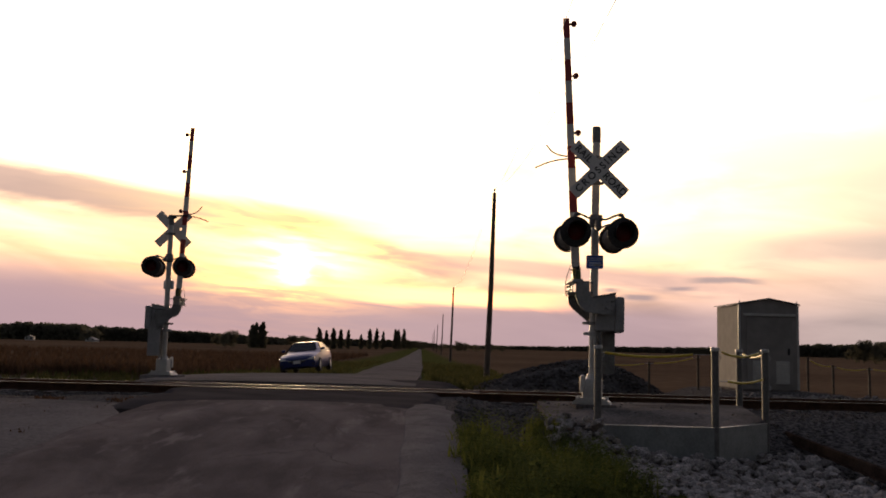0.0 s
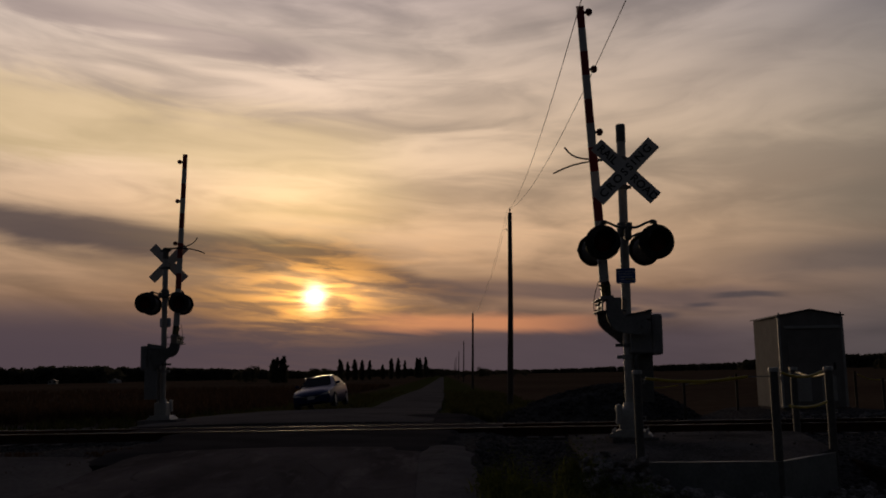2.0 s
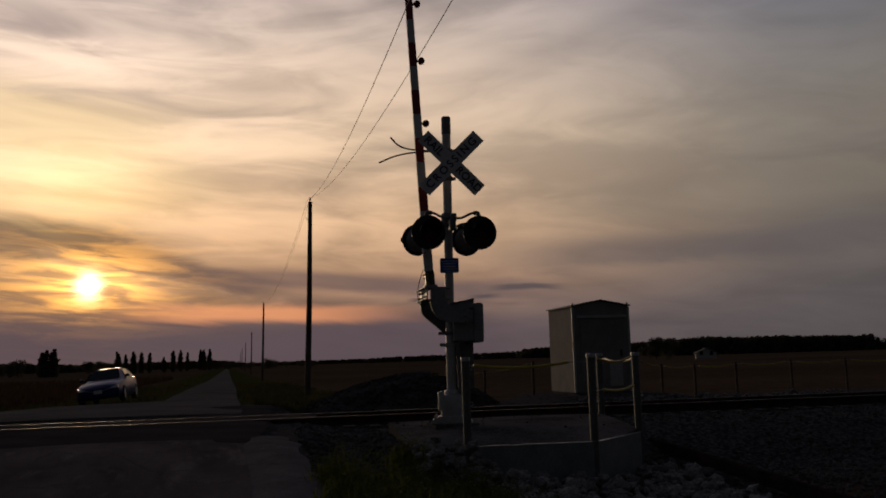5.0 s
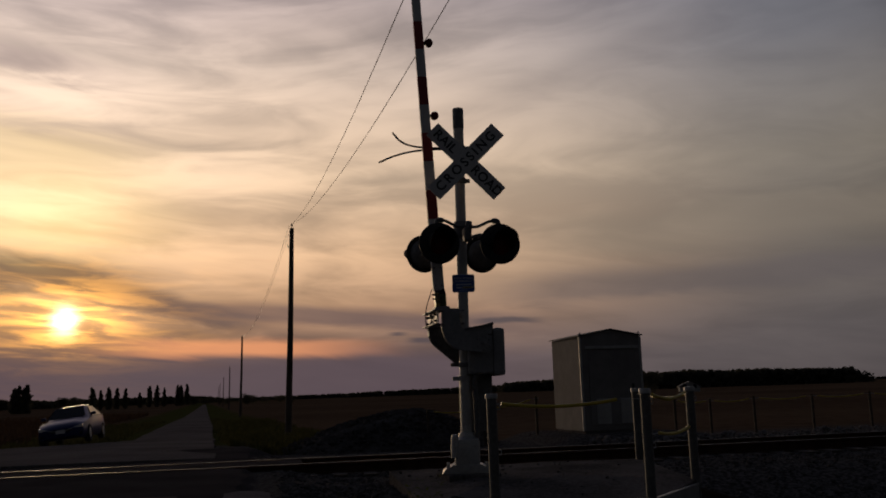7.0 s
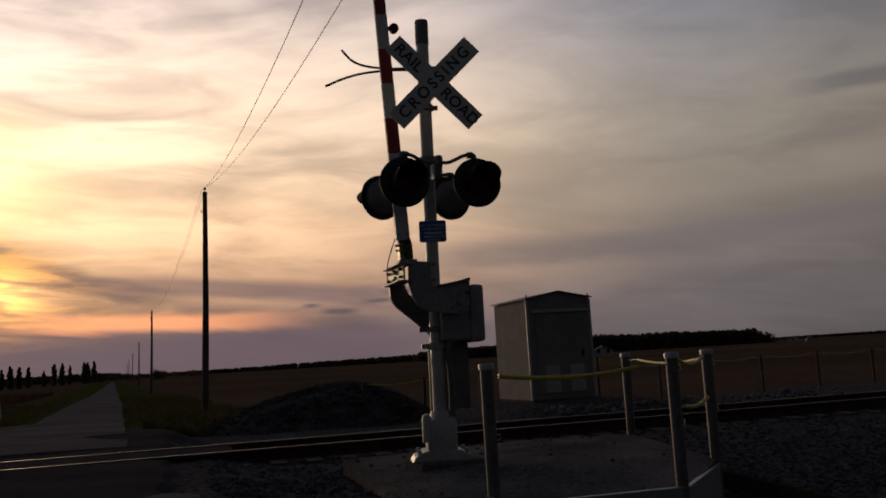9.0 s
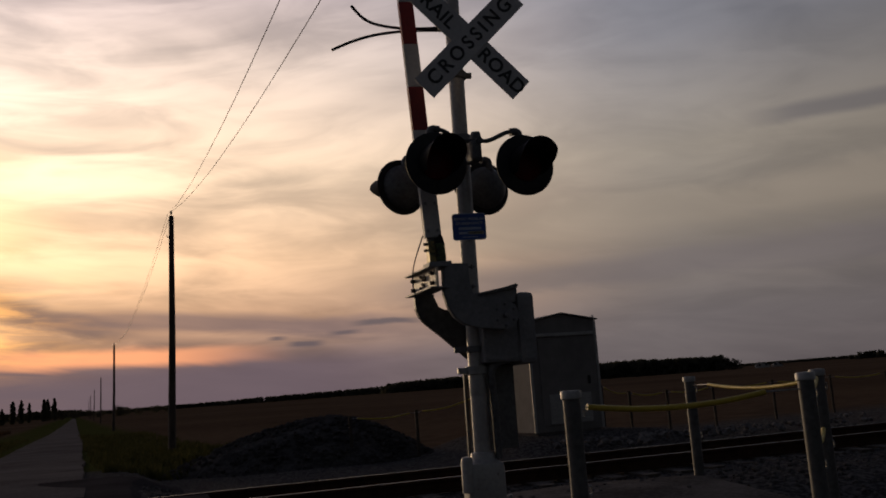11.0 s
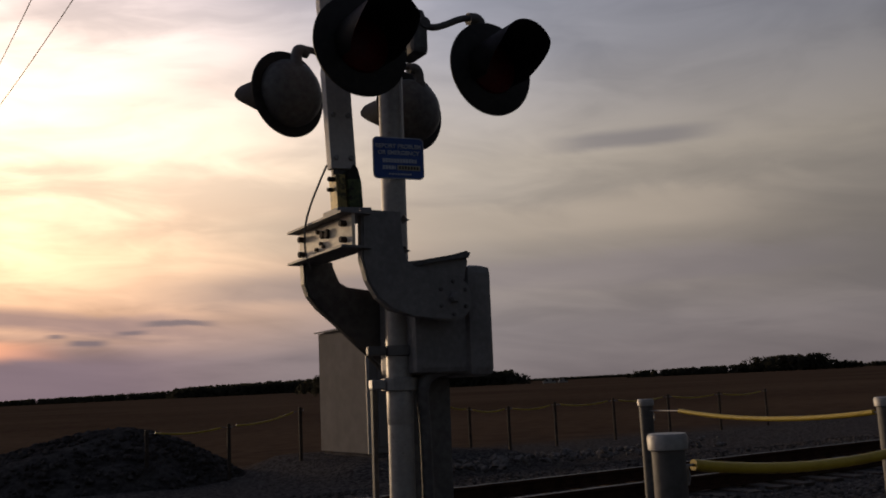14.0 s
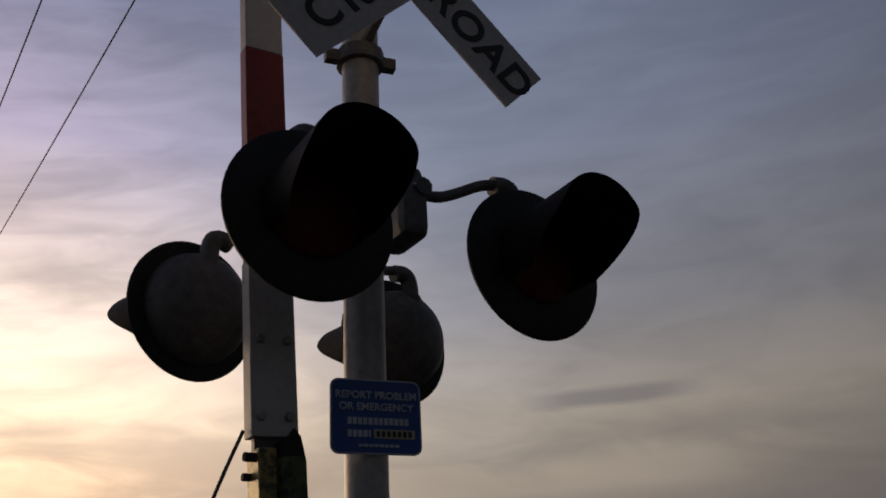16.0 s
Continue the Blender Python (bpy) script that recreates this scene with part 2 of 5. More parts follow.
def ground_material():
    """Stubble field, gravel by the track and rough grass, mixed by where they lie."""
    m = bpy.data.materials.new("field_soil")
    m.use_nodes = True
    n = Nodes(m.node_tree)
    co = n.add("ShaderNodeTexCoord").outputs["Object"]
    sep = n.add("ShaderNodeSeparateXYZ")
    n.put(sep.inputs[0], co)
    x, y, z = sep.outputs
    fine = n.noise(co, 14.0, 6.0, 0.65)
    mid = n.noise(co, 1.3, 5.0, 0.6)
    broad = n.noise(co, 0.02, 4.0, 0.55)
    d = n.math("SUBTRACT", n.math("ADD", n.math("MULTIPLY", x, 0.0732), n.math("MULTIPLY", y, 0.9973)), 20.99)
    crop = n.mix(n.span(n.math("ADD", n.math("MULTIPLY", mid, 0.5), n.math("MULTIPLY", broad, 0.5)), 0.35, 0.65), rgba((0.062, 0.042, 0.029)), rgba((0.108, 0.075, 0.052)))
    grass = n.mix(n.span(fine, 0.35, 0.65), rgba((0.035, 0.042, 0.012)), rgba((0.075, 0.075, 0.028)))
    stone = n.mix(n.span(fine, 0.38, 0.62), rgba((0.030, 0.028, 0.029)), rgba((0.11, 0.103, 0.10)))
    wob = n.math("MULTIPLY", n.math("SUBTRACT", mid, 0.5), 3.0)
    verge = n.span(n.math("ADD", n.math("ABSOLUTE", n.math("ADD", x, 1.0)), wob), 5.0, 8.5, 1.0, 0.0)
    col = n.mix(verge, crop, grass)
    bed = n.math("MULTIPLY", n.span(n.math("ADD", d, wob), 10.0, 13.5, 1.0, 0.0), n.span(n.math("ADD", d, wob), -9.0, -6.0))
    col = n.mix(bed, col, stone)
    p = n.add("ShaderNodeBsdfPrincipled")
    n.put(p.inputs["Base Color"], col)
    p.inputs["Roughness"].default_value = 0.95
    p.inputs["Specular IOR Level"].default_value = 0.0
    bp = n.add("ShaderNodeBump")
    bp.inputs["Strength"].default_value = 0.6
    bp.inputs["Distance"].default_value = 0.06
    n.put(bp.inputs["Height"], n.math("ADD", fine, mid))
    n.put(p.inputs["Normal"], bp.outputs[0])
    n.put(n.add("ShaderNodeOutputMaterial").inputs[0], p.outputs[0])
    return m


M_GROUND = ground_material()
def road_material():
    """Old asphalt: long dusty streaks, patches, and a net of dark cracks."""
    m = bpy.data.materials.new("old_road_asphalt")
    m.use_nodes = True
    n = Nodes(m.node_tree)
    co = n.add("ShaderNodeTexCoord").outputs["Object"]
    fine = n.noise(co, 70.0, 5.0, 0.65)
    patch = n.noise(n.vmath("MULTIPLY", co, (0.9, 0.35, 1.0)), 1.0, 6.0, 0.6, 0.4)
    dust = n.noise(n.vmath("MULTIPLY", co, (2.2, 0.5, 1.0)), 1.3, 7.0, 0.65)
    col = n.mix(n.span(n.math("ADD", n.math("MULTIPLY", patch, 0.7), n.math("MULTIPLY", fine, 0.3)), 0.36, 0.62), rgba((0.085, 0.072, 0.072)), rgba((0.155, 0.133, 0.131)))
    col = n.mix(n.math("MULTIPLY", n.span(dust, 0.52, 0.70), 0.75), col, rgba((0.205, 0.178, 0.173)))
    vor = n.add("ShaderNodeTexVoronoi")
    vor.feature = "DISTANCE_TO_EDGE"
    n.put(vor.inputs["Vector"], n.vmath("ADD", co, n.xyz(n.math("MULTIPLY", patch, 1.2), n.math("MULTIPLY", dust, 1.2), 0.0)))
    vor.inputs["Scale"].default_value = 0.55
    crack = n.math("MULTIPLY", n.span(vor.outputs[0], 0.004, 0.016, 1.0, 0.0), n.span(patch, 0.42, 0.6))
    col = n.mix(n.math("MULTIPLY", crack, 0.28), col, rgba((0.040, 0.036, 0.037)))
    p = n.add("ShaderNodeBsdfPrincipled")
    n.put(p.inputs["Base Color"], col)
    p.inputs["Roughness"].default_value = 0.95
    p.inputs["Specular IOR Level"].default_value = 0.0
    bp = n.add("ShaderNodeBump")
    bp.inputs["Strength"].default_value = 0.6
    bp.inputs["Distance"].default_value = 0.02
    n.put(bp.inputs["Height"], n.math("SUBTRACT", n.math("ADD", fine, patch), n.math("MULTIPLY", crack, 1.5)))
    n.put(p.inputs["Normal"], bp.outputs[0])
    n.put(n.add("ShaderNodeOutputMaterial").inputs[0], p.outputs[0])
    return m


M_ROAD = road_material()
M_NEW_ASPHALT = surface("dark_asphalt", (0.040, 0.036, 0.037), (0.068, 0.061, 0.062), 0.95, 0, 70, 0.9, 0.5, spec=0.0)
M_CONCRETE = surface("concrete", (0.105, 0.095, 0.095), (0.185, 0.168, 0.166), 0.92, 0, 35, 1.5, 0.4, wear=(0.09, 0.083, 0.08), wear_at=0.58, spec=0.0)
M_GRAVEL_ROAD = surface("gravel_lane", (0.088, 0.079, 0.077), (0.17, 0.153, 0.149), 0.95, 0, 18, 0.4, 0.5, spec=0.0)
M_PAD = surface("dirty_gravel_bed", (0.06, 0.055, 0.053), (0.15, 0.137, 0.132), 0.95, 0, 22, 1.2, 0.6, spec=0.0)
M_STONE = surface("limestone_rock", (0.10, 0.092, 0.09), (0.31, 0.285, 0.275), 0.9, 0, 16, 4, 0.5, vary=0.45, spec=0.0)
M_RIDGE = surface("dusty_stone", (0.085, 0.08, 0.08), (0.19, 0.18, 0.177), 0.9, 0, 16, 4, 0.4, vary=0.35, spec=0.0)
M_BALLAST = surface("ballast_stone", (0.030, 0.028, 0.028), (0.112, 0.105, 0.102), 0.9, 0, 12, 3, 0.3, vary=0.3, spec=0.0)
M_RAIL = surface("rusty_rail_steel", (0.028, 0.017, 0.013), (0.060, 0.034, 0.023), 0.9, 0.0, 40, 4, 0.2, spec=0.0)
M_OLDRAIL = surface("dark_rusted_rail", (0.020, 0.015, 0.013), (0.044, 0.032, 0.027), 0.95, 0, 30, 3, 0.2, spec=0.0)
M_RAIL_TOP = surface("polished_rail_head", (0.13, 0.122, 0.118), (0.20, 0.19, 0.182), 0.55, 1.0, 50, 3, 0.03)
M_TIE = surface("creosoted_timber", (0.030, 0.022, 0.017), (0.075, 0.056, 0.042), 0.9, 0, 25, 3, 0.4)
M_ALU = surface("weathered_aluminium", (0.27, 0.265, 0.26), (0.39, 0.38, 0.37), 0.5, 0.35, 30, 3, 0.06, wear=(0.16, 0.145, 0.13), wear_at=0.62)
M_GREY = surface("grey_enamel", (0.15, 0.15, 0.157), (0.22, 0.22, 0.227), 0.55, 0.1, 30, 3, 0.06, wear=(0.14, 0.12, 0.11), wear_at=0.67)
M_BLACK = surface("black_enamel", (0.014, 0.014, 0.015), (0.030, 0.029, 0.030), 0.6, 0, 30, 3, 0.05, spec=0.25)
M_HOUSING = surface("dull_black_housing", (0.062, 0.062, 0.065), (0.13, 0.13, 0.132), 0.55, 0, 25, 4, 0.08, wear=(0.2, 0.19, 0.18), wear_at=0.68)
M_WHITE = surface("white_sheeting", (0.42, 0.41, 0.41), (0.54, 0.53, 0.52), 0.55, 0, 40, 2, 0.03, wear=(0.30, 0.28, 0.26), wear_at=0.66)
M_REDS = surface("red_sheeting", (0.19, 0.010, 0.014), (0.27, 0.016, 0.019), 0.5, 0, 40, 2, 0.03)
M_INK = surface("black_lettering", (0.012, 0.012, 0.012), (0.025, 0.025, 0.025), 0.6, 0, 40, 2, 0.0)
M_BLUE = surface("blue_sign_paint", (0.012, 0.055, 0.26), (0.02, 0.08, 0.34), 0.45, 0, 40, 3, 0.02)
M_SIGN_WHITE = surface("white_print", (0.40, 0.45, 0.55), (0.55, 0.60, 0.70), 0.6, 0, 30, 3, 0.0)
M_YELLOWED = surface("yellowed_sticker", (0.42, 0.40, 0.30), (0.55, 0.52, 0.40), 0.6, 0, 30, 3, 0.0)
M_GALV = surface("galvanised_steel", (0.22, 0.22, 0.22), (0.34, 0.34, 0.34), 0.5, 0.45, 25, 5, 0.06, wear=(0.25, 0.22, 0.2), wear_at=0.68)
M_POST = surface("dull_galvanised_pipe", (0.060, 0.059, 0.058), (0.105, 0.104, 0.102), 0.6, 0.2, 25, 4, 0.08, wear=(0.07, 0.06, 0.05), wear_at=0.62)
# bright cream holds the warm sunset light on the channel web; rust is wear
M_SUNLIT_CREAM = surface("sunlit_cream_channel", (0.62, 0.54, 0.41), (0.78, 0.70, 0.55), 0.55, 0.0, 30, 4, 0.06, wear=(0.22, 0.12, 0.07), wear_at=0.63)
M_BRASS = surface("zinc_yellow_bracket", (0.22, 0.17, 0.06), (0.36, 0.29, 0.11), 0.5, 0.4, 30, 7, 0.06, wear=(0.07, 0.065, 0.035), wear_at=0.53)
M_LATCH = surface("greasy_green_metal", (0.02, 0.035, 0.015), (0.10, 0.13, 0.05), 0.5, 0.3, 30, 6, 0.1, wear=(0.02, 0.02, 0.015), wear_at=0.55)
M_SHEET = surface("zinc_retaining_sheet", (0.12, 0.128, 0.13), (0.19, 0.20, 0.20), 0.6, 0.25, 25, 2.5, 0.06, wear=(0.10, 0.088, 0.075), wear_at=0.64)
M_YELLOW = surface("yellow_plastic_sleeve", (0.40, 0.28, 0.015), (0.52, 0.38, 0.03), 0.5, 0, 30, 3, 0.02)
M_WOODPOLE = surface("weathered_pole_wood", (0.045, 0.033, 0.026), (0.10, 0.075, 0.058), 0.9, 0, 20, 1, 0.3)
M_LENS = surface("red_lens", (0.06, 0.004, 0.005), (0.10, 0.006, 0.007), 0.45, 0, 60, 6, 0.0, spec=0.2)
M_WIRE = surface("wire", (0.10, 0.095, 0.09), (0.16, 0.15, 0.14), 0.6, 0.4, 20, 2, 0.0)
M_CARBLUE = surface("blue_car_paint", (0.007, 0.014, 0.07), (0.010, 0.018, 0.09), 0.32, 0.2, 90, 1, 0.0, rough_var=0.03, spec=0.3)
M_GLASS = glassy("dark_car_glass", (0.012, 0.013, 0.015), 0.08, 0.0, 0.08)
M_LAMPGLASS = glassy("headlamp_glass", (0.55, 0.55, 0.55), 0.06)
M_TYRE = surface("tyre_rubber", (0.012, 0.012, 0.012), (0.03, 0.03, 0.03), 0.85, 0, 40, 5, 0.1)
# leaf colour lightened and greyed to stand in for haze over far trees
M_HAZY_LEAF = surface("foliage", (0.055, 0.055, 0.040), (0.115, 0.110, 0.080), 0.8, 0, 6, 0.6, 0.0, vary=0.25, spec=0.0, through_light=0.45)
M_BARK = surface("bark", (0.04, 0.03, 0.022), (0.09, 0.07, 0.05), 0.95, 0, 14, 2, 0.4)
M_GRASS = surface("rough_grass_blades", (0.050, 0.066, 0.016), (0.13, 0.14, 0.042), 0.8, 0, 3, 0.8, 0.0, spec=0.0, through_light=0.45)
M_LANEGRASS = surface("dull_verge_grass", (0.034, 0.038, 0.014), (0.074, 0.072, 0.030), 0.85, 0, 3, 0.5, 0.0, spec=0.0, through_light=0.35)
M_WEED = surface("weed_leaves", (0.052, 0.074, 0.022), (0.135, 0.155, 0.052), 0.75, 0, 3, 0.8, 0.0, vary=0.2, spec=0.0, through_light=0.4)
M_DRYCROP = surface("dry_crop", (0.056, 0.034, 0.023), (0.105, 0.066, 0.044), 0.95, 0, 3, 0.15, 0.0, spec=0.0, through_light=0.2)
M_PILE = surface("dark_ballast_heap", (0.034, 0.031, 0.031), (0.092, 0.085, 0.083), 0.9, 0, 10, 1.5, 0.8, spec=0.0, depth=0.05)
M_HUT = surface("aluminium_hut_sheet", (0.165, 0.154, 0.147), (0.215, 0.20, 0.19), 0.85, 0.0, 3, 0.6, 0.0, spec=0.12)
M_FARWHITE = surface("white_siding", (0.26, 0.26, 0.26), (0.34, 0.34, 0.33), 0.8, 0, 5, 0.5, 0.0)
M_FARROOF = surface("grey_roofing", (0.10, 0.10, 0.10), (0.18, 0.17, 0.17), 0.8, 0, 5, 0.5, 0.0)


# ---- mesh helpers ----
def finish(bm, smooth=False):
    bmesh.ops.recalc_face_normals(bm, faces=bm.faces)
    if smooth:
        for f in bm.faces:
            f.smooth = True
        for e in bm.edges:
            if len(e.link_faces) == 2 and e.calc_face_angle() > radians(38):
                e.smooth = False
    return bm


def part(name, bm, material, parent=None, label="", smooth=False):
    """One mesh object out of a bmesh, under a thing or a part."""
    finish(bm, smooth)
    me = bpy.data.meshes.new(name)
    bm.to_mesh(me)
    bm.free()
    me.materials.append(material)
    ob = new(name, me)
    if parent:
        ob.parent = parent
    if label:
        tagged(ob, label)
    return ob


def thing(name, label, category, m=None, group="", kind=""):
    ob = new(name)
    if m is not None:
        ob.matrix_basis = m
    ob.empty_display_size = 0.1
    return tagged(ob, label, category, group, kind)


def box(bm, lo, hi, bevel=0.0, m=None):
    vs = [bm.verts.new((x, y, z)) for z in (lo[2], hi[2]) for y in (lo[1], hi[1]) for x in (lo[0], hi[0])]
    fs = [bm.faces.new([vs[i] for i in q]) for q in ((0, 2, 3, 1), (4, 5, 7, 6), (0, 1, 5, 4), (2, 6, 7, 3), (0, 4, 6, 2), (1, 3, 7, 5))]
    if m is not None:
        bmesh.ops.transform(bm, matrix=m, verts=vs)
    if bevel:
        bmesh.ops.bevel(bm, geom=list({e for f in fs for e in f.edges}), offset=bevel, segments=2, affect="EDGES", profile=0.6)
    return bm


def rounded(pts, times=2):
    """Cuts the corners of a line of points."""
    pts = [Vector(p) for p in pts]
    for _ in range(times):
        cut = [pts[0]]
        for p, q in zip(pts, pts[1:]):
            cut += [p * 0.75 + q * 0.25, p * 0.25 + q * 0.75]
        pts = cut + [pts[-1]]
    return pts


def boxed(lo, hi, bevel=0.0, m=None):
    return box(bmesh.new(), lo, hi, bevel, m)


def tube(bm, pts, radii, sides=12, caps=True):
    """A pipe through points; radii one number or one per point."""
    pts = [Vector(p) for p in pts]
    if isinstance(radii, (int, float)):
        radii = [radii] * len(pts)
    rings = []
    ref = None
    for i, p in enumerate(pts):
        t = (pts[min(i + 1, len(pts) - 1)] - pts[max(i - 1, 0)]).normalized()
        if ref is None:
            ref = Vector((0, 0, 1)) if abs(t.z) < 0.9 else Vector((1, 0, 0))
        u = (ref - t * ref.dot(t)).normalized()
        ref = u
        w = t.cross(u)
        rings.append([bm.verts.new(p + (u * math.cos(a) + w * math.sin(a)) * radii[i]) for a in (2 * math.pi * k / sides for k in range(sides))])
    for a, b in zip(rings, rings[1:]):
        for k in range(sides):
            bm.faces.new((a[k], a[(k + 1) % sides], b[(k + 1) % sides], b[k]))
    if caps:
        bm.faces.new(rings[0][::-1])
        bm.faces.new(rings[-1])
    return bm


def tubed(pts, radii, sides=12, caps=True):
    return tube(bmesh.new(), pts, radii, sides, caps)


def lathe(bm, profile, sides=32, m=None):
    """Turns a profile of (radius, height) round z."""
    made = []
    rings = []
    for r, z in profile:
        if r < 1e-5:
            v = bm.verts.new((0, 0, z))
            rings.append([v])
            made.append(v)
        else:
            ring = [bm.verts.new((r * math.cos(a), r * math.sin(a), z)) for a in (2 * math.pi * k / sides for k in range(sides))]
            rings.append(ring)
            made += ring
    for a, b in zip(rings, rings[1:]):
        for k in range(sides):
            j = (k + 1) % sides
            if len(a) == 1 and len(b) == 1:
                continue
            if len(a) == 1:
                bm.faces.new((a[0], b[j], b[k]))
            elif len(b) == 1:
                bm.faces.new((a[k], a[j], b[0]))
            else:
                bm.faces.new((a[k], a[j], b[j], b[k]))
    if m is not None:
        bmesh.ops.transform(bm, matrix=m, verts=made)
    return bm


def plate(outline, y0, y1, bevel=0.0):
    """A plate: an outline in x, z, pushed from y0 to y1."""
    bm = bmesh.new()
    a = [bm.verts.new((x, y0, z)) for x, z in outline]
    b = [bm.verts.new((x, y1, z)) for x, z in outline]
    fs = [bm.faces.new(a), bm.faces.new(b[::-1])]
    n = len(outline)
    for i in range(n):
        bm.faces.new((a[i], b[i], b[(i + 1) % n], a[(i + 1) % n]))
    if bevel:
        bmesh.ops.bevel(bm, geom=[e for f in fs for e in f.edges], offset=bevel, segments=2, affect="EDGES")
    return bm


def arc(cx, cz, r, a0, a1, steps=8):
    return [(cx + r * math.cos(radians(a0 + (a1 - a0) * i / steps)), cz + r * math.sin(radians(a0 + (a1 - a0) * i / steps))) for i in range(steps + 1)]


def bolt(bm, at, axis="y", r=0.014, h=0.014):
    turn = {"y": pose(0, 0, 0, 90), "x": pose(0, 0, 0, 0, 90), "z": Matrix()}[axis]
    return lathe(bm, [(0, h), (r * 0.8, h), (r, h * 0.6), (r, -h), (0, -h)], 6, Matrix.Translation(at) @ turn)


# ---- the lie of the land ----
def step(a, b, v):
    t = min(max((v - a) / (b - a), 0.0), 1.0)
    return t * t * (3 - 2 * t)


def track_off(x, y):
    """Distance from the middle of the track, positive beyond it."""
    return 0.0732 * x + 0.9973 * y - 20.99


def road_z(y):
    if y < 18:
        return 0.80 + 0.58 * step(2.0, 17.5, y)
    return 1.40 - 0.45 * step(24.0, 50.0, y) - 0.5 * step(45.0, 160.0, y)


def ground_z(x, y):
    d = track_off(x, y)
    base = 0.62 if d < 0 else 0.95 - 0.40 * step(14.0, 40.0, d) - 0.15 * step(30.0, 150.0, d)
    bank = 1.20 if d < 0 else 1.18
    wide = 2.6
    f = step(wide + 3.4, wide, abs(d))
    z = base + (bank - base) * f
    z += 0.30 * step(8.6, 10.0, x) * step(14.5, 13.0, x) * step(26.0, 27.6, y) * step(33.0, 31.5, y)   # gravel pad of the hut
    z += 0.25 * step(0.6, 2.2, x) * step(5.0, 3.0, x) * step(7.0, 10.5, y) * step(14.5, 12.0, y)
    k = step(1.5, 2.5, x) * step(3.6, 3.0, x) * step(12.3, 13.7, y) * step(19.5, 18.0, y)
    z = max(z, z + (1.23 - z) * k)
    if -11.0 < x < 2.2:                                        # under the road and its shoulder
        lo = -5.5 - 5.0 * step(18.6, 17.0, y)
        k = step(lo, lo + 1.1, x) * step(2.2, 1.3, x)
        z = z + (road_z(y) - 0.10 - z) * k
    far = step(150.0, 1500.0, math.hypot(x, y))
    z += far * (2.0 * noise.noise((x * 0.0012, y * 0.0012, 0.3)) + 1.0 * step(150, 1200, x) * step(-200, 500, y))
    z += 0.05 * noise.noise((x * 0.6, y * 0.6, 1.7)) * (1 - far)
    return z

# ---- ground, road and track ----
def build_ground():
    def axis(lo, hi, fine, near_lo, near_hi):
        out = [near_lo + fine * i for i in range(int((near_hi - near_lo) / fine) + 1)]
        s, v = fine, out[-1]
        while v < hi:
            s *= 1.13
            v += s
            out.append(v)
        s, v = fine, out[0]
        while v > lo:
            s *= 1.13
            v -= s
            out.insert(0, v)
        return out
    xs, ys = axis(-4200, 4200, 0.35, -14, 22), axis(-1500, 4300, 0.35, -4, 34)
    verts = [(x, y, ground_z(x, y)) for y in ys for x in xs]
    w = len(xs)
    faces = [(j * w + i, j * w + i + 1, (j + 1) * w + i + 1, (j + 1) * w + i) for j in range(len(ys) - 1) for i in range(w - 1)]
    me = bpy.data.meshes.new("ground")
    me.from_pydata(verts, [], faces)
    me.materials.append(M_GROUND)
    for p in me.polygons:
        p.use_smooth = True
    tagged(new("ground", me), "brown stubble field with gravel beside the railway", "ground", kind="structure")


def strip(name, left, right, ys, lift, material, label, category, thick=0.12):
    """A road surface between two edges, following the road's height."""
    bm = bmesh.new()
    rows = []
    for y in ys:
        l, r = left(y), right(y)
        n = 6
        rows.append([bm.verts.new((l + (r - l) * i / n, y, road_z(y) + lift + 0.04 * math.sin(math.pi * i / n))) for i in range(n + 1)])
    for a, b in zip(rows, rows[1:]):
        for i in range(len(a) - 1):
            bm.faces.new((a[i], a[i + 1], b[i + 1], b[i]))
    geo = bmesh.ops.extrude_face_region(bm, geom=list(bm.faces))
    bmesh.ops.translate(bm, vec=(0, 0, -thick), verts=[v for v in geo["geom"] if isinstance(v, bmesh.types.BMVert)])
    ob = part(name, bm, material)
    return tagged(ob, label, category, kind="structure")


def wob(y, k, a=0.12):
    return a * noise.noise((y * 0.8, k, 0.0)) + a * 0.6 * noise.noise((y * 2.9, k, 4.0))


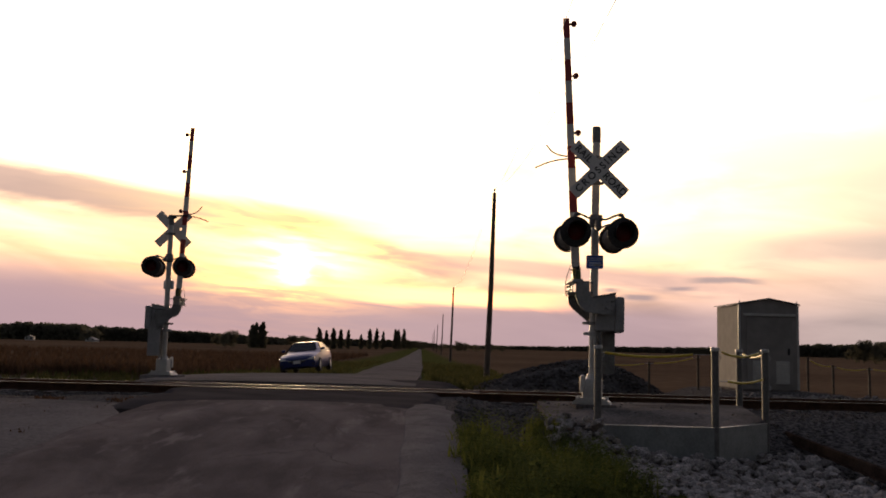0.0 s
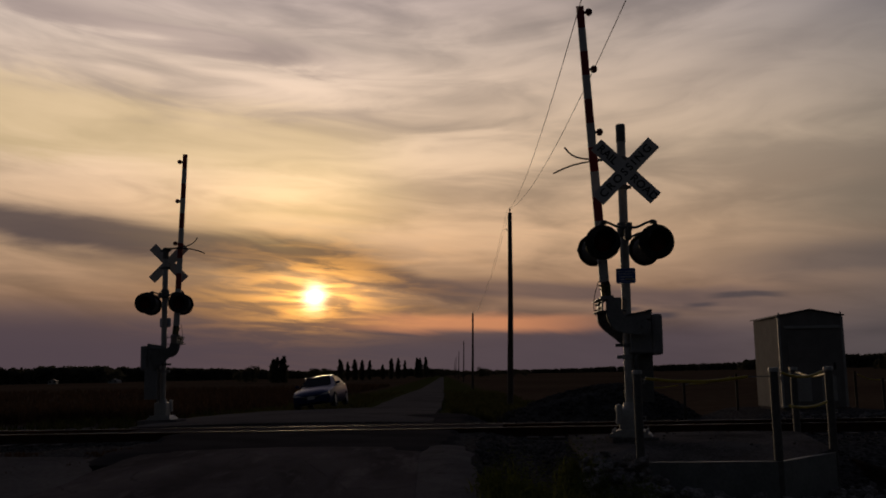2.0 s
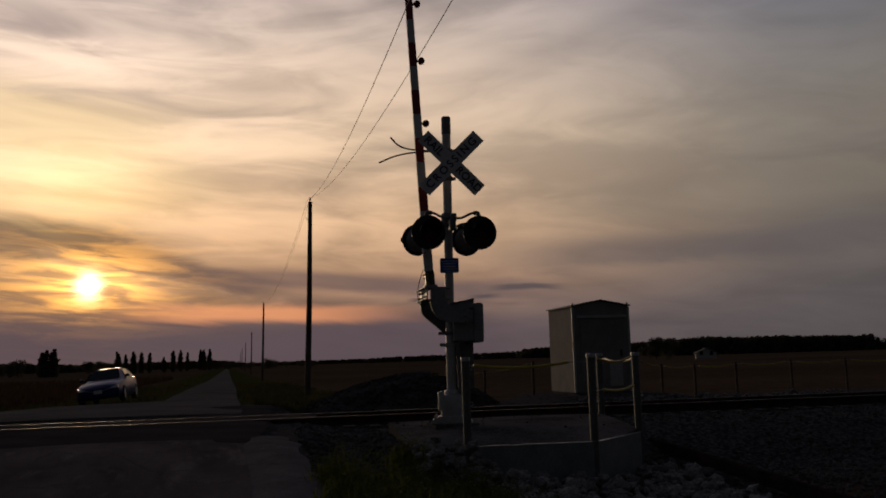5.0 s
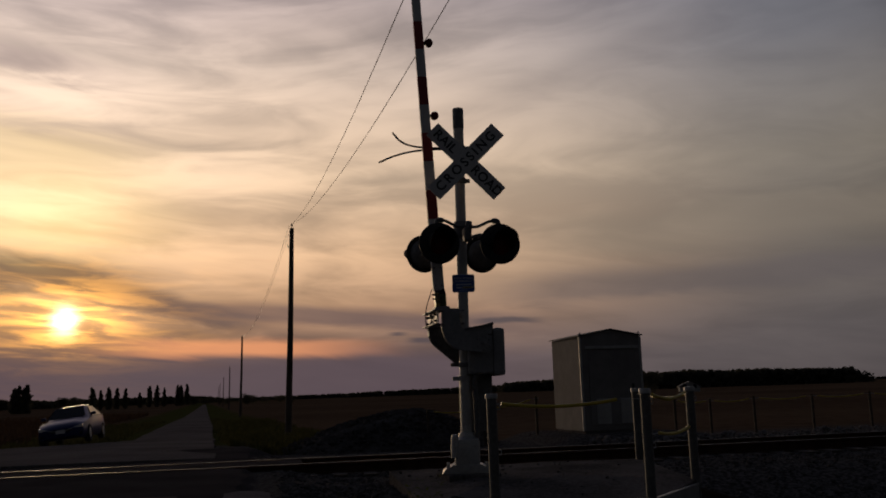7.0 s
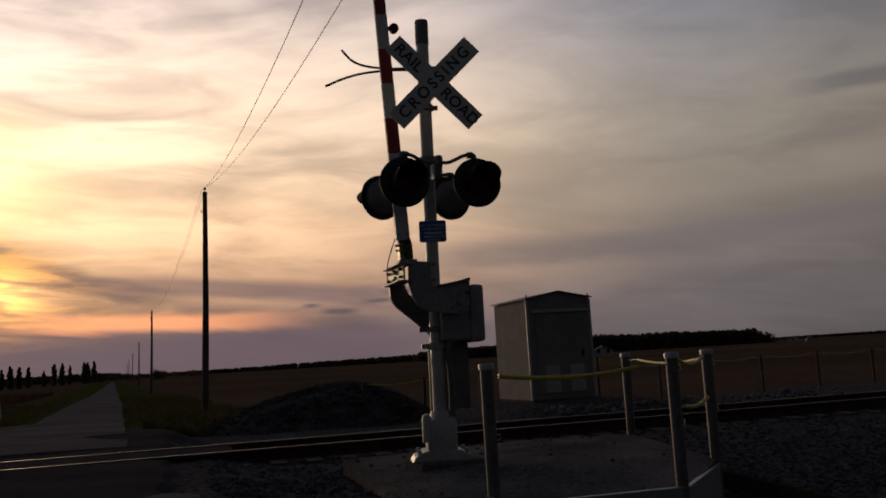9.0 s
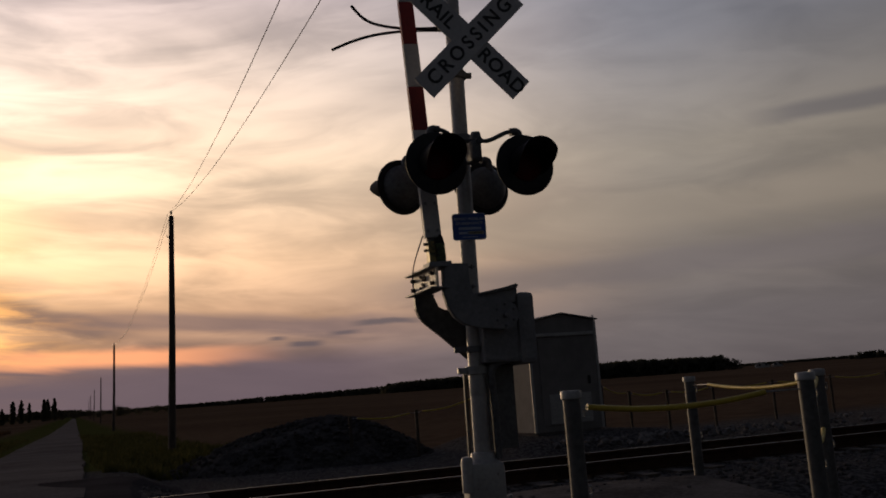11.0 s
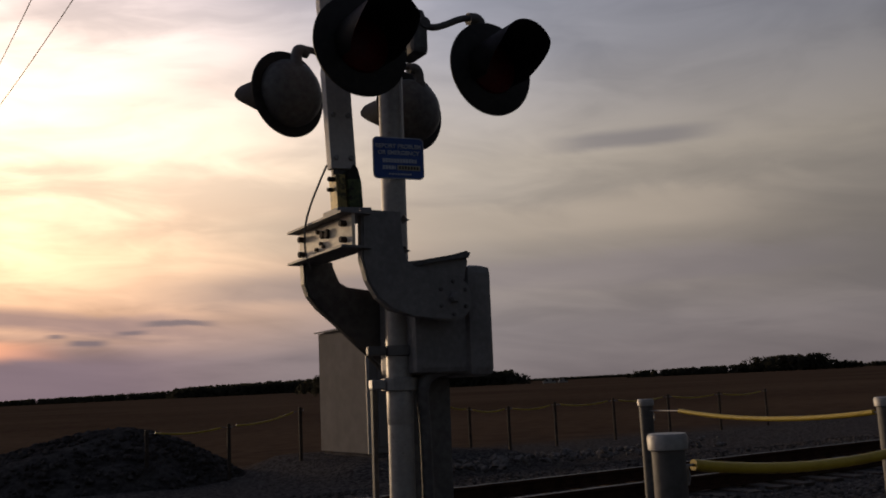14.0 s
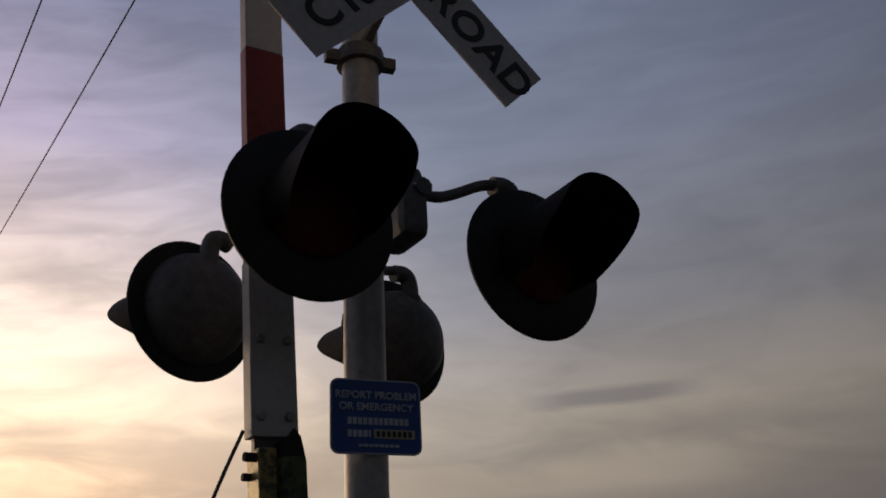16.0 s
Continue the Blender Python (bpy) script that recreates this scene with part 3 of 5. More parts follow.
def build_roads():
    ys = [-40 + 0.5 * i for i in range(113)]
    strip("road", lambda y: -3.9 + wob(y, 1), lambda y: 0.32 + wob(y, 2, 0.06), ys, 0.0, M_ROAD, "worn grey asphalt road leading to the railway crossing", "road")
    strip("road_shoulder", lambda y: 0.30 + wob(y, 2, 0.06), lambda y: 1.05 + wob(y, 5, 0.25), [y for y in ys if y > -2], -0.008, M_CONCRETE, "broken pale concrete edge strip beside the asphalt road", "road")
    strip("gravel_shoulder", lambda y: -9.2 + wob(y, 8, 0.5), lambda y: -3.92 + wob(y, 1) - 0.7 * step(13.5, 16.0, y), [y for y in ys if y < 17.6], -0.06, M_GRAVEL_ROAD, "pale gravel shoulder beside the road", "road")
    far = [23 + 1.5 * i for i in range(90)] + [160 + 20 * i for i in range(70)]
    strip("lane", lambda y: -2.9 + 0.005 * y + wob(y * 0.2, 11, 0.2) - 3.8 * step(46, 40, y), lambda y: 0.22 + 0.009 * min(y, 70.0) + 0.003 * max(0.0, y - 70.0) + wob(y * 0.2, 12, 0.15), far, 0.0, M_GRAVEL_ROAD, "narrow pale country lane running straight to the horizon", "road")
    for name, d0, d1, left, right, label in (("crossing_approach", -6.4, -0.81, -4.6, 1.5, "dark newer asphalt ramping up to the rails"), ("crossing_panel", -0.63, 0.63, -6.0, 1.9, "dark asphalt panel between the rails"),
                                             ("crossing_exit", 0.81, 6.0, -6.6, 1.6, "dark asphalt ramp beyond the rails")):
        bm = bmesh.new()
        rows = []
        for i in range(19):
            d = d0 + (d1 - d0) * i / 18
            row = []
            for k in range(25):
                f = k / 24
                flare = 0.7 * step(-3.5, -1.0, d) if d < 0 else 0.0
                x = (left - flare) + (right - left + flare) * f + (0.25 * noise.noise((d * 1.1, f * 0.01 + (3 if f > 0.5 else 0), 7)) if name != "crossing_panel" else 0) * (1 if f < 0.5 else 1)
                p = TRACK @ Vector((x, d, 0))
                flat = step(5.6, 2.4, abs(d))
                z = (road_z(p.y) + 0.012) * (1 - flat) + 1.388 * flat
                z -= 0.30 * step(0.10, 0.0, min(f, 1 - f)) if abs(d) > 0.7 else 0
                z -= 0.07 * step(5.4, 6.4, -d)
                row.append(bm.verts.new((p.x, p.y, z)))
            rows.append(row)
        for a, b in zip(rows, rows[1:]):
            for k in range(24):
                bm.faces.new((a[k], a[k + 1], b[k + 1], b[k]))
        geo = bmesh.ops.extrude_face_region(bm, geom=list(bm.faces))
        bmesh.ops.translate(bm, vec=(0, 0, -0.16), verts=[v for v in geo["geom"] if isinstance(v, bmesh.types.BMVert)])
        tagged(part(name, bm, M_NEW_ASPHALT), label, "road", kind="structure")


TRACK = Matrix.Translation((0, 21.05, 0)) @ pose(0, 0, 0, 0, 0, -4.2)     # local x along the rails


def build_track():
    track = thing("railway_track", "single railway track with shiny rails on dark ties", "railway", TRACK, kind="structure")
    profile = [(-0.075, 1.225), (0.075, 1.225), (0.075, 1.237), (0.012, 1.255), (0.010, 1.352), (0.036, 1.362), (0.036, 1.392), (0.030, 1.398), (-0.030, 1.398), (-0.036, 1.392),
               (-0.036, 1.362), (-0.010, 1.352), (-0.012, 1.255), (-0.075, 1.237)]
    for side in (-1, 1):
        bm = bmesh.new()
        ends = []
        for x in (-400, 400):
            ends.append([bm.verts.new((x, side * 0.7175 + y, z)) for y, z in profile])
        n = len(profile)
        for i in range(n):
            bm.faces.new((ends[0][i], ends[1][i], ends[1][(i + 1) % n], ends[0][(i + 1) % n]))
        bm.faces.new(ends[0])
        bm.faces.new(ends[1][::-1])
        rail = part("rail", bm, M_RAIL, track, "rusty steel rail")
        part("rail_head", boxed((-400, side * 0.7175 - 0.028, 1.396), (400, side * 0.7175 + 0.028, 1.402), 0.0), M_RAIL_TOP, rail, "shiny worn running surface")
    tie = None
    for i in range(150):
        x = -30 + 0.5 * i
        if -5.5 < x < 1.7:
            continue
        if tie is None:
            tie = part("tie", boxed((-0.115, -1.3, 1.06), (0.115, 1.3, 1.225), 0.012), M_TIE, track)
            o = tie
        else:
            o = new("tie", tie.data)
            o.parent = track
        o.matrix_basis = pose(x, random.uniform(-0.03, 0.03), random.uniform(-0.01, 0.01), 0, 0, random.uniform(-0.8, 0.8))


# ---- crossing signal ----
def signal_lamp(parent, at, facing):
    """One flashing lamp: round black background, hood, lens, domed housing. facing -1: towards local -y."""
    m = Matrix.Translation(at) @ pose(0, 0, 0, 90 if facing < 0 else -90)      # z of the lathe points the way it faces
    lamp_ = part("flasher_lamp", lathe(bmesh.new(), [(0.0, -0.012), (0.262, -0.012), (0.272, -0.004), (0.272, 0.004), (0.262, 0.010), (0.16, 0.014), (0.0, 0.014)], 48, m), M_BLACK, parent, "round black background plate", True)
    part("housing", lathe(bmesh.new(), [(0.212, -0.012), (0.212, -0.04), (0.195, -0.09), (0.155, -0.135), (0.09, -0.168), (0.0, -0.178)], 36, m), M_HOUSING, lamp_, "domed dull grey-black lamp housing", True)
    part("lens", lathe(bmesh.new(), [(0.150, 0.016), (0.145, 0.03), (0.10, 0.05), (0.0, 0.06)], 32, m), M_LENS, lamp_, "dark red lens", True)
    # hood: a tube whose lower part is cut away
    bm = bmesh.new()
    rings = []
    for t in range(9):
        ring = []
        for k in range(41):
            a = -35 + 250 * k / 40
            cut = 0.5 + 0.5 * math.sin(radians(a))
            length = 0.08 + 0.275 * step(0.0, 0.75, cut)
            r = 0.158 + 0.004 * t / 8
            ring.append((r * math.cos(radians(a)), r * math.sin(radians(a)), 0.012 + length * t / 8))
        rings.append([bm.verts.new(p) for p in ring])
    for a, b in zip(rings, rings[1:]):
        for k in range(40):
            bm.faces.new((a[k], a[k + 1], b[k + 1], b[k]))
    flip = Matrix.Diagonal((1, facing * -1, 1, 1))
    bmesh.ops.solidify(bm, geom=list(bm.faces), thickness=0.006)
    bmesh.ops.transform(bm, matrix=m @ flip, verts=bm.verts)
    part("hood", bm, M_BLACK, lamp_, "black visor hood", True)
    return lamp_


FONT_MADE = {}


def letters(text, size, material, m, parent, spread=1.0, tone="black"):
    cu = bpy.data.curves.new("lettering", "FONT")
    cu.body, cu.size, cu.align_x, cu.align_y, cu.extrude = text, size, "CENTER", "CENTER", 0.002
    cu.space_character = spread
    cu.offset = size * 0.018
    tmp = new("lettering", cu)
    dg = bpy.context.evaluated_depsgraph_get()
    me = bpy.data.meshes.new_from_object(tmp.evaluated_get(dg))
    bpy.data.objects.remove(tmp)
    me.materials.clear()
    me.materials.append(material)
    ob = new("lettering", me)
    ob.parent = parent
    ob.matrix_basis = m
    return tagged(ob, tone + " block letters reading " + text)


def crossbuck(sig):
    cx, cy, cz = 0.0, 0.0, 0.0
    buck = part("crossbuck", boxed((-0.61, -0.004, -0.114), (0.61, 0.004, 0.114), 0.0, Matrix.Translation((cx, cy, cz)) @ pose(0, 0, 0, 0, -45)), M_WHITE, sig, "white crossed boards with black lettering")
    part("board", boxed((-0.61, 0.006, -0.114), (0.61, 0.014, 0.114), 0.0, Matrix.Translation((cx, cy, cz)) @ pose(0, 0, 0, 0, 45)), M_WHITE, buck, "white board behind the front one")
    up = Matrix.Translation((cx, cy - 0.006, cz)) @ pose(0, 0, 0, 0, -45) @ pose(0, 0, 0, 90)
    letters("CROSSING", 0.172, M_INK, up, buck, 1.38)
    for text, at in (("RAIL", -0.375), ("ROAD", 0.372)):
        dn = Matrix.Translation((cx, cy + 0.004, cz)) @ pose(0, 0, 0, 0, 45) @ Matrix.Translation((at, 0, 0)) @ pose(0, 0, 0, 90)
        letters(text, 0.172, M_INK, dn, buck, 1.04)
    buck.matrix_basis = Matrix.Translation((0.085, -0.39, 4.08)) @ pose(0, 0, 0, 0, 0, 7) @ Matrix.Scale(1.025, 4)
    part("bracket", tubed([(0, -0.04, 3.93), (0.03, -0.2, 4.0), (0.07, -0.36, 4.06)], 0.022, 8), M_HOUSING, sig, "steel stand-off bracket")
    for z in (3.90, 4.36):
        cl = part("clamp", lathe(bmesh.new(), [(0.0715, z - 0.035), (0.092, z - 0.03), (0.092, z + 0.03), (0.0715, z + 0.035)], 16), M_HOUSING, sig, "bolted pipe clamp")
        for k in (-1, 1):
            part("clamp_ear", boxed((k * 0.11 - 0.03, -0.02, z - 0.025), (k * 0.11 + 0.03, 0.02, z + 0.025), 0.004), M_HOUSING, cl)


def gate_arm(frame_, lean, shift, lamps, length):
    """Red and white raised arm on its adaptor, with three small lamps."""
    m = Matrix.Translation((shift, -0.04, 2.39)) @ pose(0, 0, 0, 0, lean)
    arm = part("gate_arm", boxed((-0.075, -0.030, 0.0), (0.075, 0.030, 0.56), 0.004, m), M_WHITE, frame_, "raised gate arm with red and white stripes")
    z, red = 0.56, False
    while z < length:
        top = 0.97 if z < 0.9 else min(z + 0.40, length)
        w0 = 0.075 - 0.018 * z / length
        part("stripe", boxed((-w0, -0.026, z), (w0, 0.026, top - 0.001), 0.004, m), M_REDS if red else M_WHITE, arm, "red stripe" if red else "white stripe")
        z, red = top, not red
    for z in lamps:
        al = part("arm_lamp", lathe(bmesh.new(), [(0, -0.05), (0.05, -0.045), (0.056, -0.02), (0.056, 0.02), (0.05, 0.045), (0, 0.05)], 20, m @ Matrix.Translation((0.135, 0, z)) @ pose(0, 0, 0, 90)), M_LENS, arm, "small red arm lamp", True)
        part("lamp_bracket", boxed((0.055, -0.02, z - 0.018), (0.10, 0.02, z + 0.018), 0.004, m), M_BLACK, al)
    for x in (-0.045, 0.045):
        for z in (0.06, 0.30):
            part("bolt", bolt(bmesh.new(), m @ Vector((x, -0.032, z)), "y", 0.016, 0.012), M_GALV, arm, "bolt head")
    ad = part("adaptor", boxed((-0.062, -0.05, -0.235), (-0.005, 0.05, -0.035), 0.008, m), M_BRASS, arm, "yellow zinc shear-pin adaptor")
    part("neck_plate", plate([(-0.06, -0.05), (0.065, -0.05), (0.065, 0.02), (-0.06, 0.02)], -0.012, 0.012, 0.002), M_HOUSING, ad).matrix_basis = m
    part("latch", boxed((0.0, -0.065, -0.225), (0.085, 0.05, -0.06), 0.016, m), M_LATCH, ad, "greasy dark green latch block")
    part("latch_tab", plate([(0.0, -0.06), (0.09, -0.075), (0.075, 0.0), (0.055, 0.025), (0.03, -0.01), (0.0, -0.02)], -0.05, 0.03, 0.006), M_BLACK, ad).matrix_basis = m
    part("pin", bolt(bmesh.new(), m @ Vector((-0.066, -0.02, -0.06)), "x", 0.014, 0.03), M_TIE, ad)
    part("pin", bolt(bmesh.new(), m @ Vector((-0.066, 0.02, -0.11)), "x", 0.012, 0.02), M_TIE, ad)
    part("adaptor_foot", boxed((-0.09, -0.10, -0.285), (0.115, 0.10, -0.225), 0.01, m), M_GREY, ad)
    part("arm_cable", tubed(rounded([(-0.425, -0.03, 2.41), (-0.45, 0.02, 2.32), (-0.48, 0.08, 2.2), (-0.495, 0.12, 2.10), (-0.495, 0.13, 1.95), (-0.46, 0.13, 1.86)]), 0.006, 6), M_WIRE, arm, "thin black cable")


def gate_mechanism(frame_):
    mech = part("gate_mechanism", boxed((0.02, -0.16, 1.27), (0.40, 0.27, 1.78), 0.03), M_GREY, frame_, "grey gate machine case")
    part("cover", boxed((0.345, -0.20, 1.245), (0.515, 0.32, 1.875), 0.05), M_GREY, mech, "rounded case door")
    part("lid", plate([(-0.08, 1.83), (-0.03, 1.875), (0.22, 1.91), (0.33, 1.935), (0.36, 1.93), (0.345, 1.89), (0.34, 1.79), (-0.05, 1.785)], -0.19, 0.27, 0.012), M_GREY, mech, "sloping grey lid")
    # lip made darker than the grey lid to paint the shadow below it
    part("lid_visor", plate([(-0.07, 1.845), (0.06, 1.885), (0.22, 1.915), (0.335, 1.945), (0.36, 1.935), (0.345, 1.905), (0.22, 1.89), (0.06, 1.86), (-0.07, 1.825)], -0.225, -0.188, 0.005), M_HOUSING, mech, "overhanging lid lip, the shadow under it put into its dark colour")
    front = arc(0.19, 1.67, 0.128, -90, 90, 14) + [(0.0, 1.81), (-0.05, 1.825), (-0.10, 1.86), (-0.115, 1.95), (-0.115, 2.125), (-0.35, 2.125), (-0.355, 1.86), (-0.325, 1.75), (-0.27, 1.66), (-0.19, 1.60), (-0.06, 1.57)]
    fa = part("support_arm", plate(front, -0.29, -0.23, 0.01), M_GREY, mech, "cranked grey arm casting")
    hub = part("hub_bolt", bolt(bmesh.new(), (0.19, -0.295, 1.67), "y", 0.03, 0.03), M_GREY, fa, "large hub bolt")
    for a in range(0, 360, 60):
        part("ring_bolt", bolt(bmesh.new(), (0.19 + 0.09 * math.cos(radians(a + 30)), -0.292, 1.67 + 0.09 * math.sin(radians(a + 30))), "y", 0.011, 0.012), M_HOUSING, fa)
    part("shaft", lathe(bmesh.new(), [(0, -0.33), (0.05, -0.33), (0.05, 0.27), (0, 0.27)], 20, Matrix.Translation((0.18, 0.04, 1.67)) @ pose(0, 0, 0, 90)), M_GALV, mech, "", True)
    rear = [(-0.425, 1.93), (-0.24, 1.93), (-0.24, 1.86), (-0.215, 1.805), (-0.16, 1.775), (0.0, 1.77), (0.22, 1.77), (0.26, 1.6), (0.22, 1.42), (0.15, 1.24), (0.10, 1.245), (0.06, 1.34), (-0.335, 1.66),
            (-0.395, 1.73), (-0.42, 1.80)]
    # grey like the support arm; the dark material paints in its backlit shade
    part("rear_arm", plate(rear, 0.31, 0.38, 0.012), M_HOUSING, mech, "cranked grey counterweight arm, backlit shade put into its dark colour")
    for i in range(4):
        part("counterweight", boxed((0.085, 0.12 + 0.05 * i, 0.52), (0.40, 0.165 + 0.05 * i, 1.25 if i < 3 else 1.33), 0.008), M_GREY if i == 3 else M_HOUSING, mech, "grey counterweight plate")
    part("weight_bar", boxed((-0.01, 0.31, 0.42), (0.018, 0.34, 1.25), 0.004), M_HOUSING, mech, "grey flat bar")
    # channel that joins both arms
    # web coloured as lit by the sunset, flanges plain grey
    ch = part("channel_beam", boxed((-0.42, -0.31, 1.925), (-0.40, 0.38, 2.095), 0.003), M_SUNLIT_CREAM, mech, "pale steel channel, sunset light put into its cream colour, rust at the bolts")
    part("flange", boxed((-0.485, -0.32, 2.093), (-0.31, 0.41, 2.107), 0.003), M_GREY, ch, "channel flange")
    part("flange", boxed((-0.485, -0.32, 1.913), (-0.31, 0.41, 1.927), 0.003), M_GREY, ch, "channel flange")
    for y in (-0.24, 0.31):
        for z in (1.965, 2.05):
            part("bolt", bolt(bmesh.new(), (-0.432, y, z), "x", 0.017, 0.024), M_TIE, ch, "dark bolt")
    for y, z, r in ((-0.03, 2.13, 0.011), (0.10, 2.145, 0.012), (0.04, 2.12, 0.022), (-0.02, 2.11, 0.02), (0.06, 2.075, 0.011), (0.03, 2.055, 0.011), (0.12, 2.05, 0.011)):
        part("rivet", bolt(bmesh.new(), (-0.426, y, z - 0.085), "x", r, 0.012), M_TIE, ch)
    for z in (1.93, 2.10):
        tb = part("tie_bolt", tubed([(-0.15, -0.21, z), (-0.05, -0.21, z)], 0.009, 8), M_HOUSING, mech)
        part("nut", lathe(bmesh.new(), [(0.026, 0.0), (0.012, 0.012), (0.0, 0.04)], 8, Matrix.Translation((-0.06, -0.21, z)) @ pose(0, 0, 0, 0, 90)), M_HOUSING, tb)


def signal_base(sig):
    base = part("pedestal", boxed((-0.165, -0.165, 0.06), (0.165, 0.165, 0.44), 0.05), M_ALU, sig, "cast aluminium pedestal", True)
    part("foot_plate", plate([(-0.33, 0.0), (0.33, 0.0), (0.30, 0.05), (0.19, 0.11), (-0.19, 0.11), (-0.30, 0.05)], -0.24, 0.24, 0.01), M_ALU, base, "flared foot plate")
    part("collar", lathe(bmesh.new(), [(0.071, 0.52), (0.10, 0.51), (0.11, 0.46), (0.15, 0.43)], 20), M_ALU, base, "", True)
    part("side_cap", lathe(bmesh.new(), [(0, 0.50), (0.04, 0.49), (0.05, 0.46), (0.05, 0.2), (0, 0.2)], 14, Matrix.Translation((-0.16, -0.14, 0))), M_ALU, base, "", True)
    for x in (-0.25, 0.25):
        for y in (-0.18, 0.18):
            part("anchor_bolt", bolt(bmesh.new(), (x, y, 0.09), "z", 0.022, 0.035), M_GALV, base)


def crossing_signal(m, lean, label, top=4.92, shift=-0.34, lamps=(2.41, 3.46, 4.43), length=4.54):
    sig = thing("crossing_signal", label, "railway signal", m, "crossing signals")
    mast = part("mast", lathe(bmesh.new(), [(0.0705, 0.40), (0.0705, top - 0.04), (0.066, top - 0.01), (0.0, top)], 28), M_ALU, sig, "tall pale aluminium mast", True)
    part("mast_cap", lathe(bmesh.new(), [(0.0715, top - 0.28), (0.076, top - 0.275), (0.076, top - 0.01), (0.07, top + 0.01), (0, top + 0.02)], 28), M_HOUSING, mast, "grey cap sleeve", True)
    part("mast_band", lathe(bmesh.new(), [(0.0715, 1.00), (0.0735, 1.005), (0.0735, 1.20), (0.0715, 1.205)], 28), M_ALU, mast, "", True)
    part("mast_clamp", lathe(bmesh.new(), [(0.0715, 1.18), (0.10, 1.185), (0.10, 1.25), (0.0715, 1.255)], 20), M_GALV, mast, "pipe clamp")
    part("mast_clamp", lathe(bmesh.new(), [(0.0715, 1.37), (0.094, 1.375), (0.094, 1.425), (0.0715, 1.43)], 20), M_HOUSING, mast, "dark pipe clamp")
    part("clamp_lug", boxed((-0.19, -0.06, 1.375), (-0.085, -0.01, 1.425), 0.01), M_HOUSING, mast)
    part("clamp_lug", boxed((-0.17, -0.05, 1.19), (-0.09, 0.03, 1.245), 0.01), M_GALV, mast)
    bm = tubed(rounded([(0.14, -0.02, 0.45), (0.13, -0.03, 1.05), (0.11, -0.05, 1.16), (0.13, -0.06, 1.24), (0.20, -0.05, 1.28), (0.26, -0.05, 1.29)]), 0.034, 12)
    part("conduit", bm, M_HOUSING, mast, "bent conduit", True)
    signal_base(sig)
    crossbuck(sig)
    # crossarm and four lamps, turned a little against the notice and the crossbuck
    turn = pose(0, 0, 0, 0, 0, 12)
    jb = part("junction_box", boxed((-0.03, -0.33, 3.02), (0.075, -0.13, 3.21), 0.035), M_HOUSING, sig, "dark crossarm junction box")
    jb.matrix_basis = turn
    part("crossarm_hub", lathe(bmesh.new(), [(0.0715, 3.10), (0.10, 3.11), (0.11, 3.15), (0.11, 3.30), (0.095, 3.33), (0.0715, 3.335)], 20), M_HOUSING, jb, "pipe hub clamped to the mast", True)
    part("arm_beam", tubed([(0.05, -0.34, 3.20), (0.05, 0.36, 3.20)], 0.032, 10), M_HOUSING, jb, "", True)
    for face in (-1, 1):
        yc = -0.405 if face < 0 else 0.465
        y = yc - face * 0.10
        up = 0.03 if face < 0 else -0.045
        part("tee", lathe(bmesh.new(), [(0, 3.13), (0.042, 3.14), (0.048, 3.17), (0.048, 3.24), (0.04, 3.265), (0, 3.27)], 14, Matrix.Translation((0.05, 0.8 * y, up))), M_HOUSING, jb, "", True)
        for side in (-1, 1):
            x = side * 0.41 + (0.022 if face < 0 else -0.01)
            part("lamp_arm", tubed(rounded([(0.05, 0.8 * y, 3.20 + up), (0.05 + side * 0.09, 0.85 * y, 3.18 + up), (x - side * 0.22, 0.9 * y, 3.205 + up), (x - side * 0.11, y, 3.26 + up), (x - side * 0.03, y, 3.265 + up), (x, y, 3.24 + up), (x, y, 3.16)]), 0.02, 10), M_HOUSING, jb, "curved lamp pipe", True)
            zc = 2.965 if face < 0 else 2.955
            la = signal_lamp(sig, (x, yc, zc), face)
            swing = (15 if side < 0 else 8) if face > 0 else 0
            size = 0.96 if face > 0 else 1.0
            la.matrix_basis = turn @ Matrix.Translation((x, y, zc)) @ pose(0, 0, 0, 0, 0, swing) @ Matrix.Scale(size, 4) @ Matrix.Translation((-x, -y, -zc))
            el_ = part("elbow", tubed(rounded([(x - side * 0.075, y, 3.258 + up), (x - side * 0.01, y, 3.268 + up), (x + side * 0.012, y, 3.225 + up), (x + side * 0.012, y, 3.10 + up)]), 0.036, 12), M_HOUSING, la, "cast pipe elbow", True)
            part("collar", lathe(bmesh.new(), [(0.030, -0.02), (0.045, -0.018), (0.045, 0.018), (0.030, 0.02)], 10, Matrix.Translation((x + side * 0.012, y, 3.15 + up))), M_HOUSING, el_)
    # blue notice
    corners = ((0.132, 2.571), (-0.112, 2.571), (-0.112, 2.386), (0.132, 2.386))
    bm = plate([p for q, (cx, cz) in enumerate(corners) for p in arc(cx, cz, 0.028, 90 * q, 90 * q + 90, 5)], -0.083, -0.078)
    note = part("notice_rim", bm, M_SIGN_WHITE, sig, "blue emergency notice with a pale rim")
    part("notice_face", plate([p for q, (cx, cz) in enumerate(corners) for p in arc(cx, cz, 0.022, 90 * q, 90 * q + 90, 5)], -0.086, -0.0835), M_BLUE, note, "blue sign face")
    for text, z in (("REPORT PROBLEM", 2.545), ("OR EMERGENCY", 2.507)):
        letters(text, 0.033, M_SIGN_WHITE, Matrix.Translation((0.01, -0.0875, z)) @ pose(0, 0, 0, 90), note, 1.0, "pale")
    for z, a, b, h in ((2.462, -0.085, 0.115, 0.011), (2.422, -0.085, -0.01, 0.011), (2.385, -0.05, 0.085, 0.004)):
        bm = bmesh.new()
        x = a
